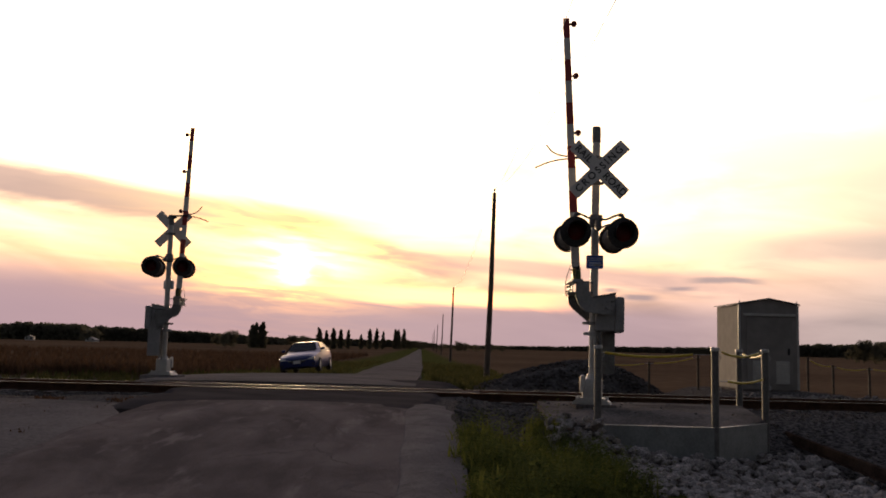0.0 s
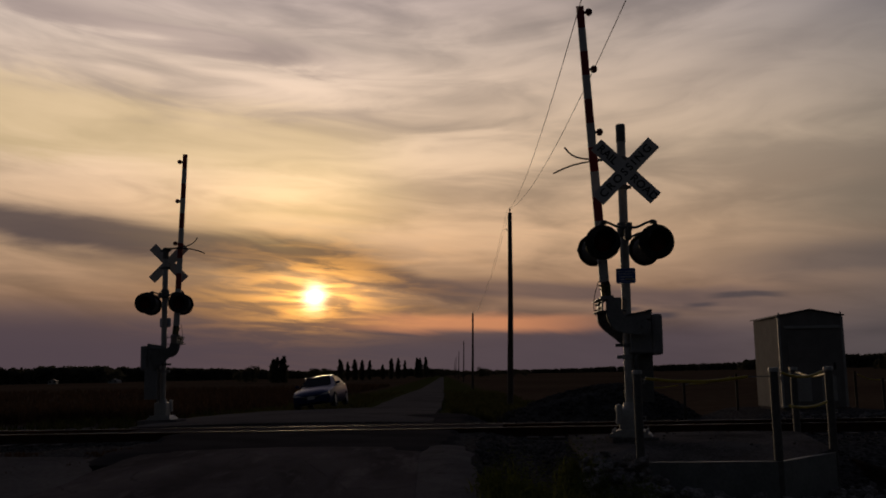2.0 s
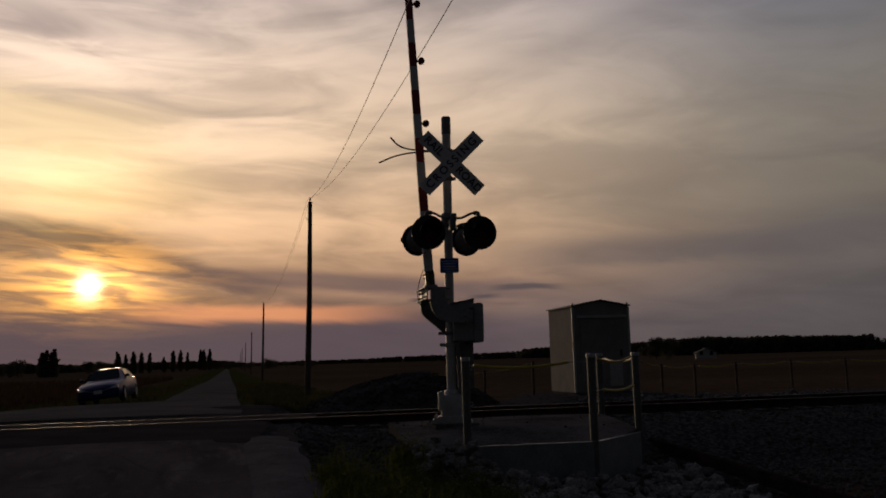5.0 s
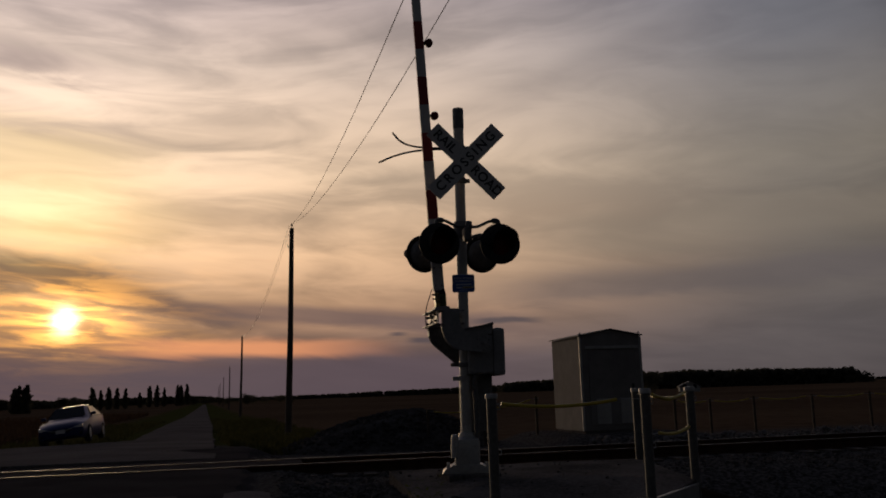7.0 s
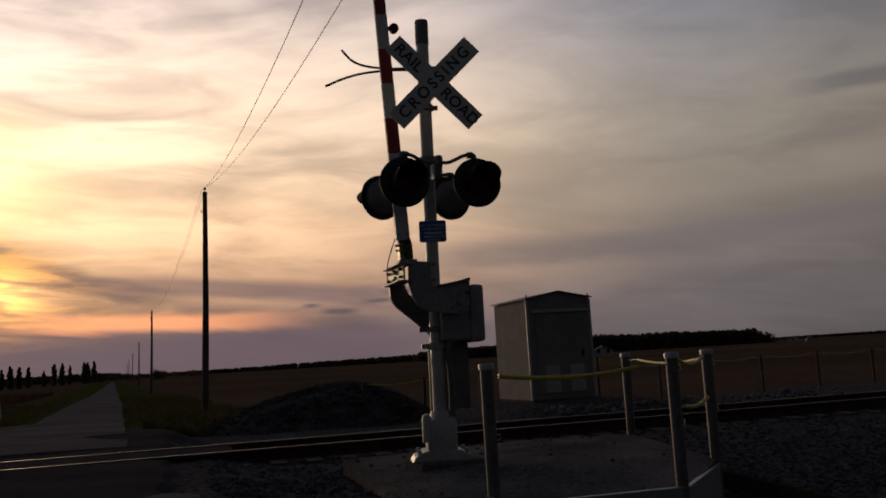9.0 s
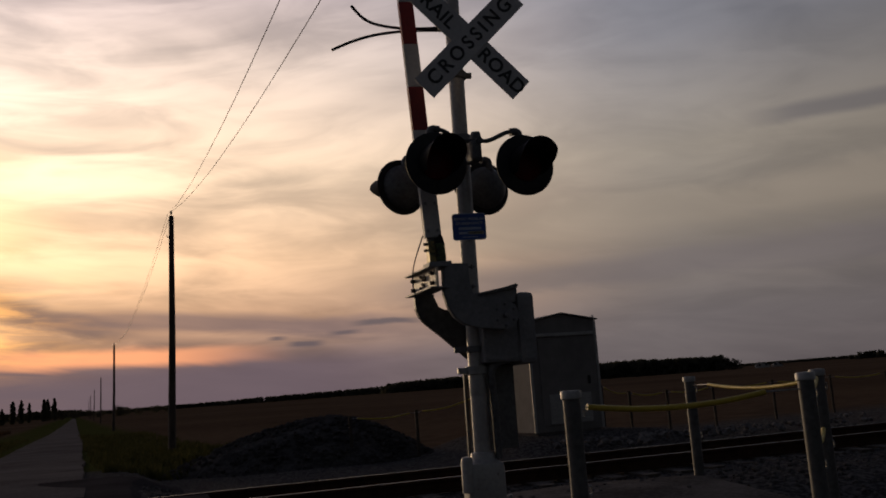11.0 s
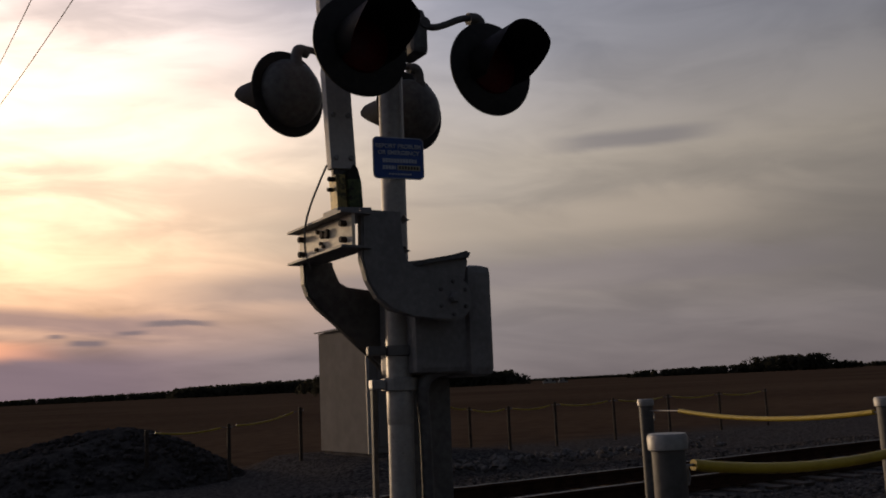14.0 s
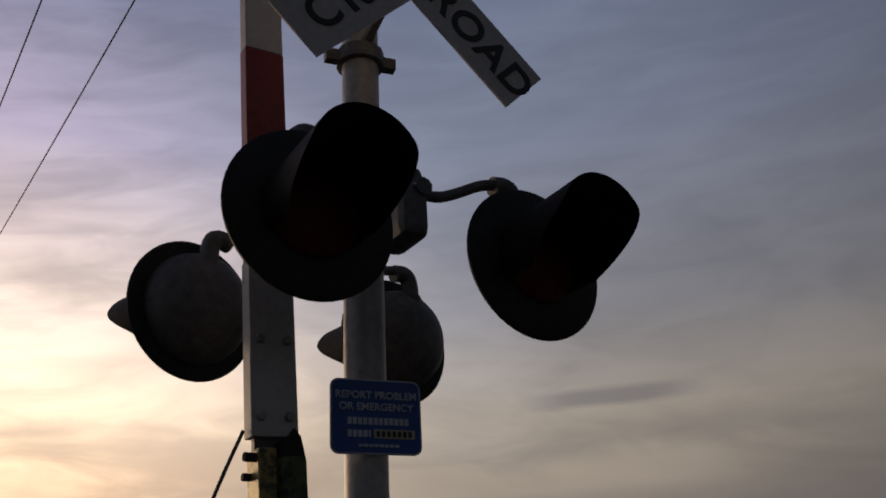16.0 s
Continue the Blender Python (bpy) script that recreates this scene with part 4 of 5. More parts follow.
        while x < b - 0.004:
            box(bm, (x, -0.0885, z - h), (min(x + 0.013, b), -0.0865, z + h))
            x += 0.017
        part("print_line", bm, M_SIGN_WHITE, note, "pale printed line")
    bm = bmesh.new()
    box(bm, (0.0, -0.0885, 2.408), (0.135, -0.0865, 2.436))
    sticker = part("notice_sticker", bm, M_YELLOWED, note, "pale sticker")
    bm = bmesh.new()
    for i in range(7):
        box(bm, (0.008 + 0.0175 * i, -0.0905, 2.413), (0.019 + 0.0175 * i, -0.089, 2.431))
    part("sticker_print", bm, M_INK, note)
    gate_mechanism(sig)
    gate_arm(sig, lean, shift, lamps, length)
    for o in sig.children:
        if o.name.split(".")[0] in ("gate_mechanism", "gate_arm"):
            o.matrix_basis = turn
    # whip-like guard rods held out beside the crossbuck
    for pts in ([(0.0, 0.075, 4.41), (-0.3, 0.10, 4.40), (-0.6, 0.12, 4.43), (-0.80, 0.13, 4.50), (-0.92, 0.13, 4.65)], [(0.0, 0.075, 4.37), (-0.37, 0.10, 4.39), (-0.70, 0.13, 4.37), (-0.93, 0.14, 4.31), (-1.12, 0.15, 4.23)]):
        part("guard_rod", tubed(rounded(pts), 0.014, 8), M_BLACK, sig, "bent dark rod")
    return sig


def build_signals():
    crossing_signal(Matrix.Translation((3.545, 16.02, 1.46)) @ pose(0, 0, 0, 0, 0.6, 0) @ pose(0, 0, 0, 0, 0, -15), -3.2, "grey railway crossing signal with raised gate on concrete pad")
    crossing_signal(Matrix.Translation((-6.5, 25.55, 1.45)) @ pose(0, 0, 0, 0, 0, 172), -1.8, "railway crossing signal with raised gate beyond the track", 4.42, -0.30, (2.16, 3.29, 4.35), 4.56)
    tagged(part("signal_footing", boxed((-7.0, 25.1, 0.9), (-6.0, 26.0, 1.455), 0.02), M_CONCRETE), "square concrete footing under the far signal", "footing")


# ---- signal platform ----
def build_platform():
    zt = 1.27
    ring = [(2.55, 14.35), (3.21, 13.76), (4.95, 13.57), (6.09, 14.68), (6.5, 17.0), (5.2, 17.6), (2.75, 17.3)]
    pf = thing("signal_platform", "raised concrete pad edged with grey steel sheets", "platform", group="")
    bm = bmesh.new()
    inner = [(4.2 + (x - 4.2) * f, 15.6 + (y - 15.6) * f) for f in (1.0, 0.8, 0.6, 0.4, 0.2) for x, y in ring]
    rise = lambda x, y: zt - 0.02 + 0.18 * step(13.9, 15.6, y) + 0.02 * noise.noise((x * 3, y * 3, 0))
    vs = [bm.verts.new((x, y, rise(x, y))) for x, y in inner]
    low = [bm.verts.new((x, y, zt - 0.5)) for x, y in ring]
    mid = bm.verts.new((4.2, 15.6, rise(4.2, 15.6)))
    n = len(ring)
    for i in range(n):
        j = (i + 1) % n
        bm.faces.new((low[i], low[j], vs[j], vs[i]))
        for k in range(4):
            bm.faces.new((vs[k * n + i], vs[k * n + j], vs[k * n + n + j], vs[k * n + n + i]))
        bm.faces.new((vs[4 * n + i], vs[4 * n + j], mid))
    bm.faces.new(low[::-1])
    part("fill", bm, M_PAD, pf, "pale gravel fill")
    for i in range(1, 4):
        p, q = Vector((*ring[i], 0)), Vector((*ring[i + 1], 0))
        u = (q - p).normalized()
        m = Matrix.Translation(p) @ Matrix.Rotation(math.atan2(u.y, u.x), 4, "Z")
        sh = part("retaining_sheet", boxed((0, -0.03, zt - 0.62), ((q - p).length, -0.002, zt + 0.01), 0.004, m), M_SHEET, pf, "grey steel retaining sheet")
        part("top_edge", boxed((0, -0.036, zt + 0.011), ((q - p).length, 0.01, zt + 0.022), 0.003, m), M_ALU, sh, "pale angle on the sheet's top edge")
    part("signal_footing", boxed((3.2, 15.68, 1.1), (3.9, 16.36, 1.462), 0.02), M_PAD, pf, "concrete footing under the mast")


def guard_post(at, top, low, label="galvanised pipe post beside the signal platform"):
    po = thing("guard_post", label, "post", Matrix.Translation((*at, low)), "platform guard posts")
    h = top - low
    part("pipe", lathe(bmesh.new(), [(0.055, 0.0), (0.055, h - 0.05)], 20), M_POST, po, "", True)
    part("cap", lathe(bmesh.new(), [(0.058, h - 0.055), (0.066, h - 0.05), (0.067, h - 0.010), (0.061, h), (0, h + 0.002)], 20), M_GALV, po, "grey flat cap", True)
    for z in (h - 0.14, h - 0.62):
        part("eyelet", tubed([(0.05, 0, z + 0.02), (0.085, 0, z + 0.02), (0.09, 0, z - 0.01), (0.085, 0, z - 0.03), (0.05, 0, z - 0.03)], 0.007, 6), M_GALV, po)
    return po


def guard_rope(p, q, sag, inset=0.12, r=0.019, name="guard_rope", outset=None):
    p, q = Vector(p), Vector(q)
    ro = thing(name, "yellow plastic-sleeved chain slung between posts", "barrier rope", Matrix.Translation(p), "guard ropes")
    v = q - p
    outset = inset if outset is None else outset
    pts = [v * (inset + (1 - inset - outset) * i / 14) - Vector((0, 0, sag * 4 * (i / 14) * (1 - i / 14))) for i in range(15)]
    part("sleeve", tubed(pts, r, 10), M_YELLOW, ro, "yellow plastic sleeve", True)
    part("chain_end", tubed([Vector((0, 0, 0.0)), pts[0]], 0.005, 6), M_GALV, ro)
    part("chain_end", tubed([pts[-1], v], 0.005, 6), M_GALV, ro)
    return ro


def build_guard():
    A, B, C, D = (3.21, 13.79), (4.93, 13.59), (6.11, 14.72), (6.47, 16.97)
    for at in (A, B, C, D):
        guard_post(at, 2.47, 0.75)
    for z, sag in ((2.36, 0.05),):
        guard_rope((*A, z), (*B, z), sag, 0.06, outset=0.19)
    guard_rope((*B, 2.40), (*C, 2.40), 0.06, 0.14)
    guard_rope((*C, 2.38), (*D, 2.38), 0.05, 0.04, 0.016, outset=0.18)
    guard_rope((*B, 1.96), (*C, 1.98), 0.04, 0.24, outset=0.08)


# ---- instrument hut ----
def build_hut():
    m = Matrix.Translation((11.46, 28.58, 1.19)) @ pose(0, 0, 0, 0, 0, -0.9)
    hut = thing("equipment_hut", "pale aluminium railway equipment hut with a low gable roof", "hut", m)
    w, d, h, r = 0.92, 2.29, 2.76, 2.93
    body = part("body", plate([(-w, 0.12), (w, 0.12), (w, h), (0, r), (-w, h)], 0.0, d, 0.008), M_HUT, hut, "pale sheet-metal walls")
    for s in (-1, 1):
        part("roof", plate([(0, r + 0.012), (s * (w + 0.07), h + 0.0), (s * (w + 0.07), h + 0.03), (0, r + 0.045)], -0.07, d + 0.07, 0.004), M_FARROOF, hut, "low pitched metal roof")
        part("lifting_eye", tubed([(s * w * 0.98, -0.02, h), (s * w * 0.98, -0.02, h + 0.10), (s * w * 0.98, 0.04, h + 0.12), (s * w * 0.98, 0.06, h)], 0.012, 6), M_GALV, hut)
        part("corner_post", boxed((s * w - 0.035, -0.012, 0.12), (s * w + 0.035, 0.03, h - 0.02), 0.006), M_ALU, hut, "corner trim")
    part("skid", boxed((-w + 0.05, 0.05, -0.4), (w - 0.05, d - 0.05, 0.13), 0.02), M_CONCRETE, hut, "concrete foundation")
    door = part("door", boxed((-0.70, -0.03, 0.26), (0.74, -0.002, 2.36), 0.008), M_HUT, hut, "flat sheet door")
    part("door_header", boxed((-0.80, -0.06, 2.40), (0.84, -0.002, 2.48), 0.008), M_ALU, hut)
    part("door_handle", boxed((0.58, -0.07, 1.2), (0.64, -0.03, 1.4), 0.01), M_BLACK, door)
    for x in (-0.52, 0.21):
        v = part("door_panel", boxed((x, -0.045, 0.30), (x + 0.42, -0.031, 1.0), 0.006), M_ALU, door, "pale lower panel")
        for i in range(8):
            part("louvre", boxed((x + 0.05, -0.056, 0.38 + 0.07 * i), (x + 0.37, -0.046, 0.415 + 0.07 * i), 0.003), M_ALU, v)


# ---- poles and wires ----
POLES = [(3.6, -30.0, 0.7, 10.9), (4.5, 50.35, 0.5, 10.98), (5.12, 126.3, 0.45, 10.57), (6.6, 235.0, 0.4, 10.6), (7.4, 340.0, 0.4, 10.6), (8.2, 450.0, 0.4, 10.6), (9.2, 560.0, 0.4, 10.6)]


def build_poles():
    for i, (x, y, z0, z1) in enumerate(POLES):
        z0 = ground_z(x, y) - 0.3
        po = thing("utility_pole", "dark weathered wooden utility pole beside the road", "utility pole", Matrix.Translation((x, y, z0)), "utility poles")
        h = z1 - z0
        part("shaft", tubed([(-0.28, 0, 0), (-0.11, 0, h * 0.5), (0.0, 0, h)], [0.17, 0.14, 0.105], 14), M_WOODPOLE, po, "", True)
        part("insulator", lathe(bmesh.new(), [(0, h - 0.02), (0.02, h), (0.02, h + 0.10), (0.05, h + 0.12), (0.055, h + 0.18), (0.03, h + 0.24), (0, h + 0.25)], 12), M_HOUSING, po, "", True)
        part("side_insulator", tubed([(0.08, 0, h - 0.95), (-0.2, 0, h - 0.95), (-0.21, 0, h - 0.85)], 0.025, 8), M_HOUSING, po)
    for dx, dz, near in ((0.0, 0.2, -1.2), (-0.15, 0.1, -2.5)):
        for (x0, y0, _, a), (x1, y1, _, b) in zip(POLES, POLES[1:3]):
            n = 40
            span = y1 - y0
            shift = near if y0 < 0 else 0.0
            pts = [(x0 + (x1 - x0) * i / n + dx + shift * (1 - i / n), y0 + span * i / n, a + (b - a) * i / n + dz - (3.1 if y0 < 0 else 1.5) * 4 * (i / n) * (1 - i / n)) for i in range(n + 1)]
            ob = part("overhead_wire", tubed(pts, 0.007, 6), M_WIRE)
            tagged(ob, "thin dark overhead wire strung between wooden poles", "wire", "overhead wires")
    ends = [(-32.0, 27.4), (20.0, 2.2)]
    for x, y in ends:
        z0 = ground_z(x, y) - 0.3
        po = thing("utility_pole", "dark weathered wooden utility pole beside the road", "utility pole", Matrix.Translation((x, y, z0)), "utility poles")
        part("shaft", tubed([(0, 0, 0), (0, 0, 9.2 - z0)], [0.16, 0.11], 14), M_WOODPOLE, po, "", True)
    ob = part("service_cable", tubed([(*ends[0], 9.0), (*ends[1], 9.0)], 0.016, 8), M_WIRE)
    tagged(ob, "thick dark service cable strung high across the road", "wire")


# ---- parked car ----
def build_car():
    m = Matrix.Translation((-4.68, 43.6, max(ground_z(-4.68, 43.6), road_z(43.6)))) @ pose(0, 0, 0.06, 0, -6.5, -4.5)
    car = thing("car", "dark blue hatchback car parked on the gravel beside the lane", "car", m)
    # sections along the length: y, half width low, half width high, sill, shoulder, roof half width, roof height
    secs = [(-2.17, 0.58, 0.60, 0.30, 0.56, 0.48, 0.60), (-2.05, 0.80, 0.79, 0.22, 0.66, 0.60, 0.70), (-1.6, 0.88, 0.87, 0.19, 0.79, 0.66, 0.85), (-0.95, 0.90, 0.89, 0.19, 0.88, 0.68, 0.95),
            (-0.15, 0.90, 0.90, 0.19, 0.91, 0.56, 1.39), (0.5, 0.90, 0.90, 0.19, 0.93, 0.55, 1.43), (1.15, 0.90, 0.89, 0.21, 0.95, 0.53, 1.34), (1.85, 0.87, 0.85, 0.25, 0.96, 0.58, 1.04), (2.15, 0.74, 0.74, 0.34, 0.84, 0.58, 0.93)]
    bm = bmesh.new()
    rings = []
    for y, wl, wh, zl, zs, wr, zr in secs:
        half = [(wl * 0.9, zl), (wl, zl + 0.15), (wh, (zl + zs) / 2 + 0.1), (wh * 0.96, zs), (wr, zr - 0.04), (wr * 0.7, zr)]
        rings.append([bm.verts.new((x, y, z)) for x, z in half] + [bm.verts.new((-x, y, z)) for x, z in reversed(half)])
    n = len(rings[0])
    for a, b in zip(rings, rings[1:]):
        for i in range(n):
            bm.faces.new((a[i], a[(i + 1) % n], b[(i + 1) % n], b[i]))
    bm.faces.new(rings[0])
    bm.faces.new(rings[-1][::-1])
    body = part("body", bm, M_CARBLUE, car, "glossy dark blue bodywork", True)
    bm = plate([(-0.68, 0), (0.68, 0), (0.51, 1), (-0.51, 1)], 0, 0.012)
    bmesh.ops.transform(bm, matrix=Matrix(((1, 0, 0, 0), (0, 1, 0.76, -0.93), (0, 0, 0.40, 0.985), (0, 0, 0, 1))), verts=bm.verts)
    part("windscreen", bm, M_GLASS, car, "dark sloping windscreen")
    for s in (-1, 1):
        bm = bmesh.new()
        vs = [bm.verts.new(p) for p in ((s * 0.85, -0.60, 0.94), (s * 0.86, 1.25, 0.97), (s * 0.60, 0.95, 1.33), (s * 0.60, 0.0, 1.35))]
        bm.faces.new(vs)
        geo = bmesh.ops.extrude_face_region(bm, geom=list(bm.faces))
        bmesh.ops.translate(bm, vec=(s * 0.015, 0, 0.01), verts=[v for v in geo["geom"] if isinstance(v, bmesh.types.BMVert)])
        part("side_window", bm, M_GLASS, car, "dark side glass")
        part("headlamp", plate([(s * 0.42, 0.60), (s * 0.77, 0.69), (s * 0.79, 0.60), (s * 0.5, 0.53)], -2.135, -1.95, 0.01), M_LAMPGLASS, car, "clear headlamp")
        part("fog_lamp", plate([(s * 0.58, 0.40), (s * 0.74, 0.42), (s * 0.74, 0.33), (s * 0.6, 0.32)], -2.12, -2.0, 0.01), M_BLACK, car)
        part("mirror", boxed((s * 0.92 - 0.09, -0.62, 0.98), (s * 0.92 + 0.09, -0.50, 1.10), 0.03), M_CARBLUE, car, "wing mirror")
        for y in (-1.33, 1.30):
            wh = part("wheel", lathe(bmesh.new(), [(0.19, -0.10), (0.30, -0.11), (0.325, -0.07), (0.325, 0.07), (0.30, 0.11), (0.19, 0.10)], 28, Matrix.Translation((s * 0.80, y, 0.325)) @ pose(0, 0, 0, 0, 90)), M_TYRE, car, "black tyre", True)
            part("rim", lathe(bmesh.new(), [(0.0, -0.105), (0.06, -0.11), (0.19, -0.095), (0.20, 0.0), (0.19, 0.095), (0.06, 0.11), (0, 0.105)], 20, Matrix.Translation((s * 0.80, y, 0.325)) @ pose(0, 0, 0, 0, 90)), M_ALU, wh, "alloy rim", True)
    gr = part("grille", plate([(-0.44, 0.58), (0.44, 0.58), (0.30, 0.46), (-0.30, 0.46)], -2.19, -2.08, 0.01), M_BLACK, car, "black grille")
    part("chrome_bar", tubed([(-0.46, -2.195, 0.585), (-0.12, -2.205, 0.50), (0.12, -2.205, 0.50), (0.46, -2.195, 0.585)], 0.014, 6), M_GALV, gr, "bright grille bar")
    part("lower_grille", plate([(-0.5, 0.42), (0.5, 0.42), (0.44, 0.30), (-0.44, 0.30)], -2.16, -2.05, 0.01), M_BLACK, car)
    part("number_plate", boxed((-0.16, -2.225, 0.42), (0.16, -2.20, 0.56), 0.004), M_WHITE, car, "pale blank plate")


# ---- heaps, rocks, grass ----
def stone_mesh(seed, rough=0.48):
    bm = bmesh.new()
    bmesh.ops.create_icosphere(bm, subdivisions=1, radius=1.0)
    rnd = random.Random(seed)
    sx, sy, sz = rnd.uniform(0.8, 1.2), rnd.uniform(0.6, 1.0), rnd.uniform(0.5, 0.8)
    for v in bm.verts:
        k = 1 + rnd.uniform(-rough, rough * 0.5)
        v.co = Vector((v.co.x * sx * k, v.co.y * sy * k, v.co.z * sz * k))
    me = bpy.data.meshes.new("stone")
    bm.to_mesh(me)
    bm.free()
    return me


def scatter_joined(name, spots, meshes, material, label, category):
    """Many small stones in one mesh: spots are x, y, z, size, turn."""
    verts, faces = [], []
    data = [([v.co.copy() for v in me.vertices], [tuple(p.vertices) for p in me.polygons]) for me in meshes]
    for i, (x, y, z, s, a) in enumerate(spots):
        vs, fs = data[i % len(data)]
        o = len(verts)
        c, k = math.cos(a), math.sin(a)
        verts += [(x + s * (c * v.x - k * v.y), y + s * (k * v.x + c * v.y), z + s * v.z) for v in vs]
        faces += [tuple(o + j for j in f) for f in fs]
    me = bpy.data.meshes.new(name)
    me.from_pydata(verts, [], faces)
    me.materials.append(material)
    return tagged(new(name, me), label, category, kind="stuff")


def build_rocks():
    meshes = [stone_mesh(k) for k in range(8)]
    for me in meshes:
        me.materials.append(M_STONE)
    rnd = random.Random(4)
    rocks = thing("riprap", "heap of pale broken limestone rocks round the platform", "rocks", kind="structure")
    bank = lambda x, y: (0.19 + 0.04 * step(4.6, 3.4, x)) * step(11.6, 13.4 + max(0.0, (x - 5.0) * 0.9), y)   # heaped against the sheets
    count = 0
    while count < 300:
        x, y = rnd.uniform(2.3, 6.6), rnd.uniform(10.6, 14.9)
        if y > 13.4 + max(0, (x - 5.0) * 0.9) or (x < 2.6 and y > 12.9):
            continue
        s = 0.05 + 0.10 * rnd.random() ** 1.3
        o = new("stone", meshes[count % 8])
        o.parent = rocks
        o.matrix_basis = pose(x, y, ground_z(x, y) + s * 0.3 + bank(x, y), rnd.uniform(-30, 30), rnd.uniform(-30, 30), rnd.uniform(0, 360)) @ Matrix.Scale(s, 4)
        count += 1
    more = []
    while len(more) < 1900:
        x, y = rnd.uniform(2.3, 6.5), rnd.uniform(7.5, 14.6)
        if y < 13.4 + max(0.0, (x - 5.0) * 0.9) and rnd.random() < 0.3 + 0.7 * step(9.0, 11.5, y):
            more.append((x, y, ground_z(x, y) + 0.02 + bank(x, y) * rnd.uniform(0.3, 1.0), rnd.uniform(0.035, 0.10), rnd.uniform(0, 6.3)))
    scatter_joined("loose_rock", more, meshes, M_STONE, "pale broken limestone scattered below the platform", "rocks")
    spots = []
    for _ in range(9000):                                        # ballast shoulders near the crossing
        x = rnd.uniform(1.3, 26)
        y = 21.05 - 0.0734 * x + rnd.choice((-1, 1)) * rnd.uniform(0.9, 4.6) if rnd.random() < 0.8 else 21.05 - 0.0734 * x + rnd.uniform(-0.6, 0.6)
        if abs(track_off(x, y)) < 0.6 or abs(track_off(x, y)) > 0.85:
            spots.append((x, y, ground_z(x, y) + 0.01, rnd.uniform(0.02, 0.05), rnd.uniform(0, 6.3)))
    for _ in range(2500):
        x = rnd.uniform(-22, -5.3)
        y = 21.05 - 0.0734 * x + rnd.uniform(-2.7, -0.9)
        spots.append((x, y, ground_z(x, y) + 0.01, rnd.uniform(0.02, 0.05), rnd.uniform(0, 6.3)))
    for _ in range(3500):                                        # dark ballast spread below the spare rail
        x, y = rnd.uniform(5.6, 11.5), rnd.uniform(8.0, 15.8)
        if x > 5.6 + 0.5 * rnd.random():
            spots.append((x, y, ground_z(x, y) + 0.01, rnd.uniform(0.02, 0.055), rnd.uniform(0, 6.3)))
    for _ in range(2200):                                        # loose stones by the pad and the road edge
        x, y = rnd.uniform(1.2, 3.4), rnd.uniform(12.5, 17.8)
        spots.append((x, y, ground_z(x, y) + 0.01, rnd.uniform(0.015, 0.06), rnd.uniform(0, 6.3)))
    for _ in range(70):
        x, y = rnd.uniform(2.7, 6.1), rnd.uniform(13.8, 17.2)
        if (x < 3.2 and y < 14.3) or (x > 5.0 and y < 13.7 + 1.0 * (x - 5.0)):
            continue
        spots.append((x, y, 1.255 + 0.18 * step(13.9, 15.6, y), rnd.uniform(0.01, 0.035), rnd.uniform(0, 6.3)))
    scatter_joined("ballast", spots, meshes, M_BALLAST, "loose grey ballast stones along the track", "gravel")
    # dark heap beyond the track
    bm = bmesh.new()
    bmesh.ops.create_grid(bm, x_segments=60, y_segments=40, size=1.0)
    for v in bm.verts:
        x, y = v.co.x, v.co.y
        r = math.hypot(x * (1.0 if x > 0 else 1.0), y)
        h = max(0.0, 1 - r ** 1.7)
        nz = noise.noise((x * 4, y * 4, 2)) * 0.12 + noise.noise((x * 14, y * 14, 5)) * 0.04
        v.co = Vector((6.4 + x * (4.2 if x < 0 else 2.6), 32.0 + y * 2.6, 0.85 + (h * 1.18 + nz * min(1, h * 4))))
    tagged(part("spoil_heap", bm, M_PILE), "dark heap of crushed stone beyond the track", "gravel heap", kind="stuff")
    spots = []
    for _ in range(1600):
        a, r = rnd.uniform(0, 6.28), rnd.random() ** 0.6
        x, y = r * math.cos(a), r * math.sin(a)
        h = max(0.0, 1 - r ** 1.7)
        spots.append((6.4 + x * (4.3 if x < 0 else 2.7), 32.0 + y * 2.7, 0.86 + h * 1.19, rnd.uniform(0.03, 0.10), rnd.uniform(0, 6.3)))
    scatter_joined("heap_stones", spots, meshes, M_PILE, "dark crushed stones on the heap", "gravel")
    spots = []
    for _ in range(260):
        x, y = rnd.uniform(9.5, 17.5), rnd.uniform(25.0, 26.8)
        spots.append((x, y, ground_z(x, y) + 0.1 + 0.2 * rnd.random() * step(27, 25.8, y), rnd.uniform(0.04, 0.11), rnd.uniform(0, 6.3)))
    scatter_joined("stone_ridge", spots, meshes, M_RIDGE, "low ridge of pale stones beyond the rails", "rocks")
    # spare rail lying on the ballast
    sp = thing("spare_rail", "rusty spare rail lying on the ballast", "rail", Matrix.Translation((7.18, 16.7, 0.85)) @ pose(0, 0, 0, 0, 2.0, -94))
    part("rail_length", boxed((0, -0.035, 0.02), (7.5, 0.035, 0.17), 0.012), M_OLDRAIL, sp)
    part("rail_foot", boxed((0, -0.075, 0.0), (7.5, 0.075, 0.022), 0.004), M_OLDRAIL, sp)


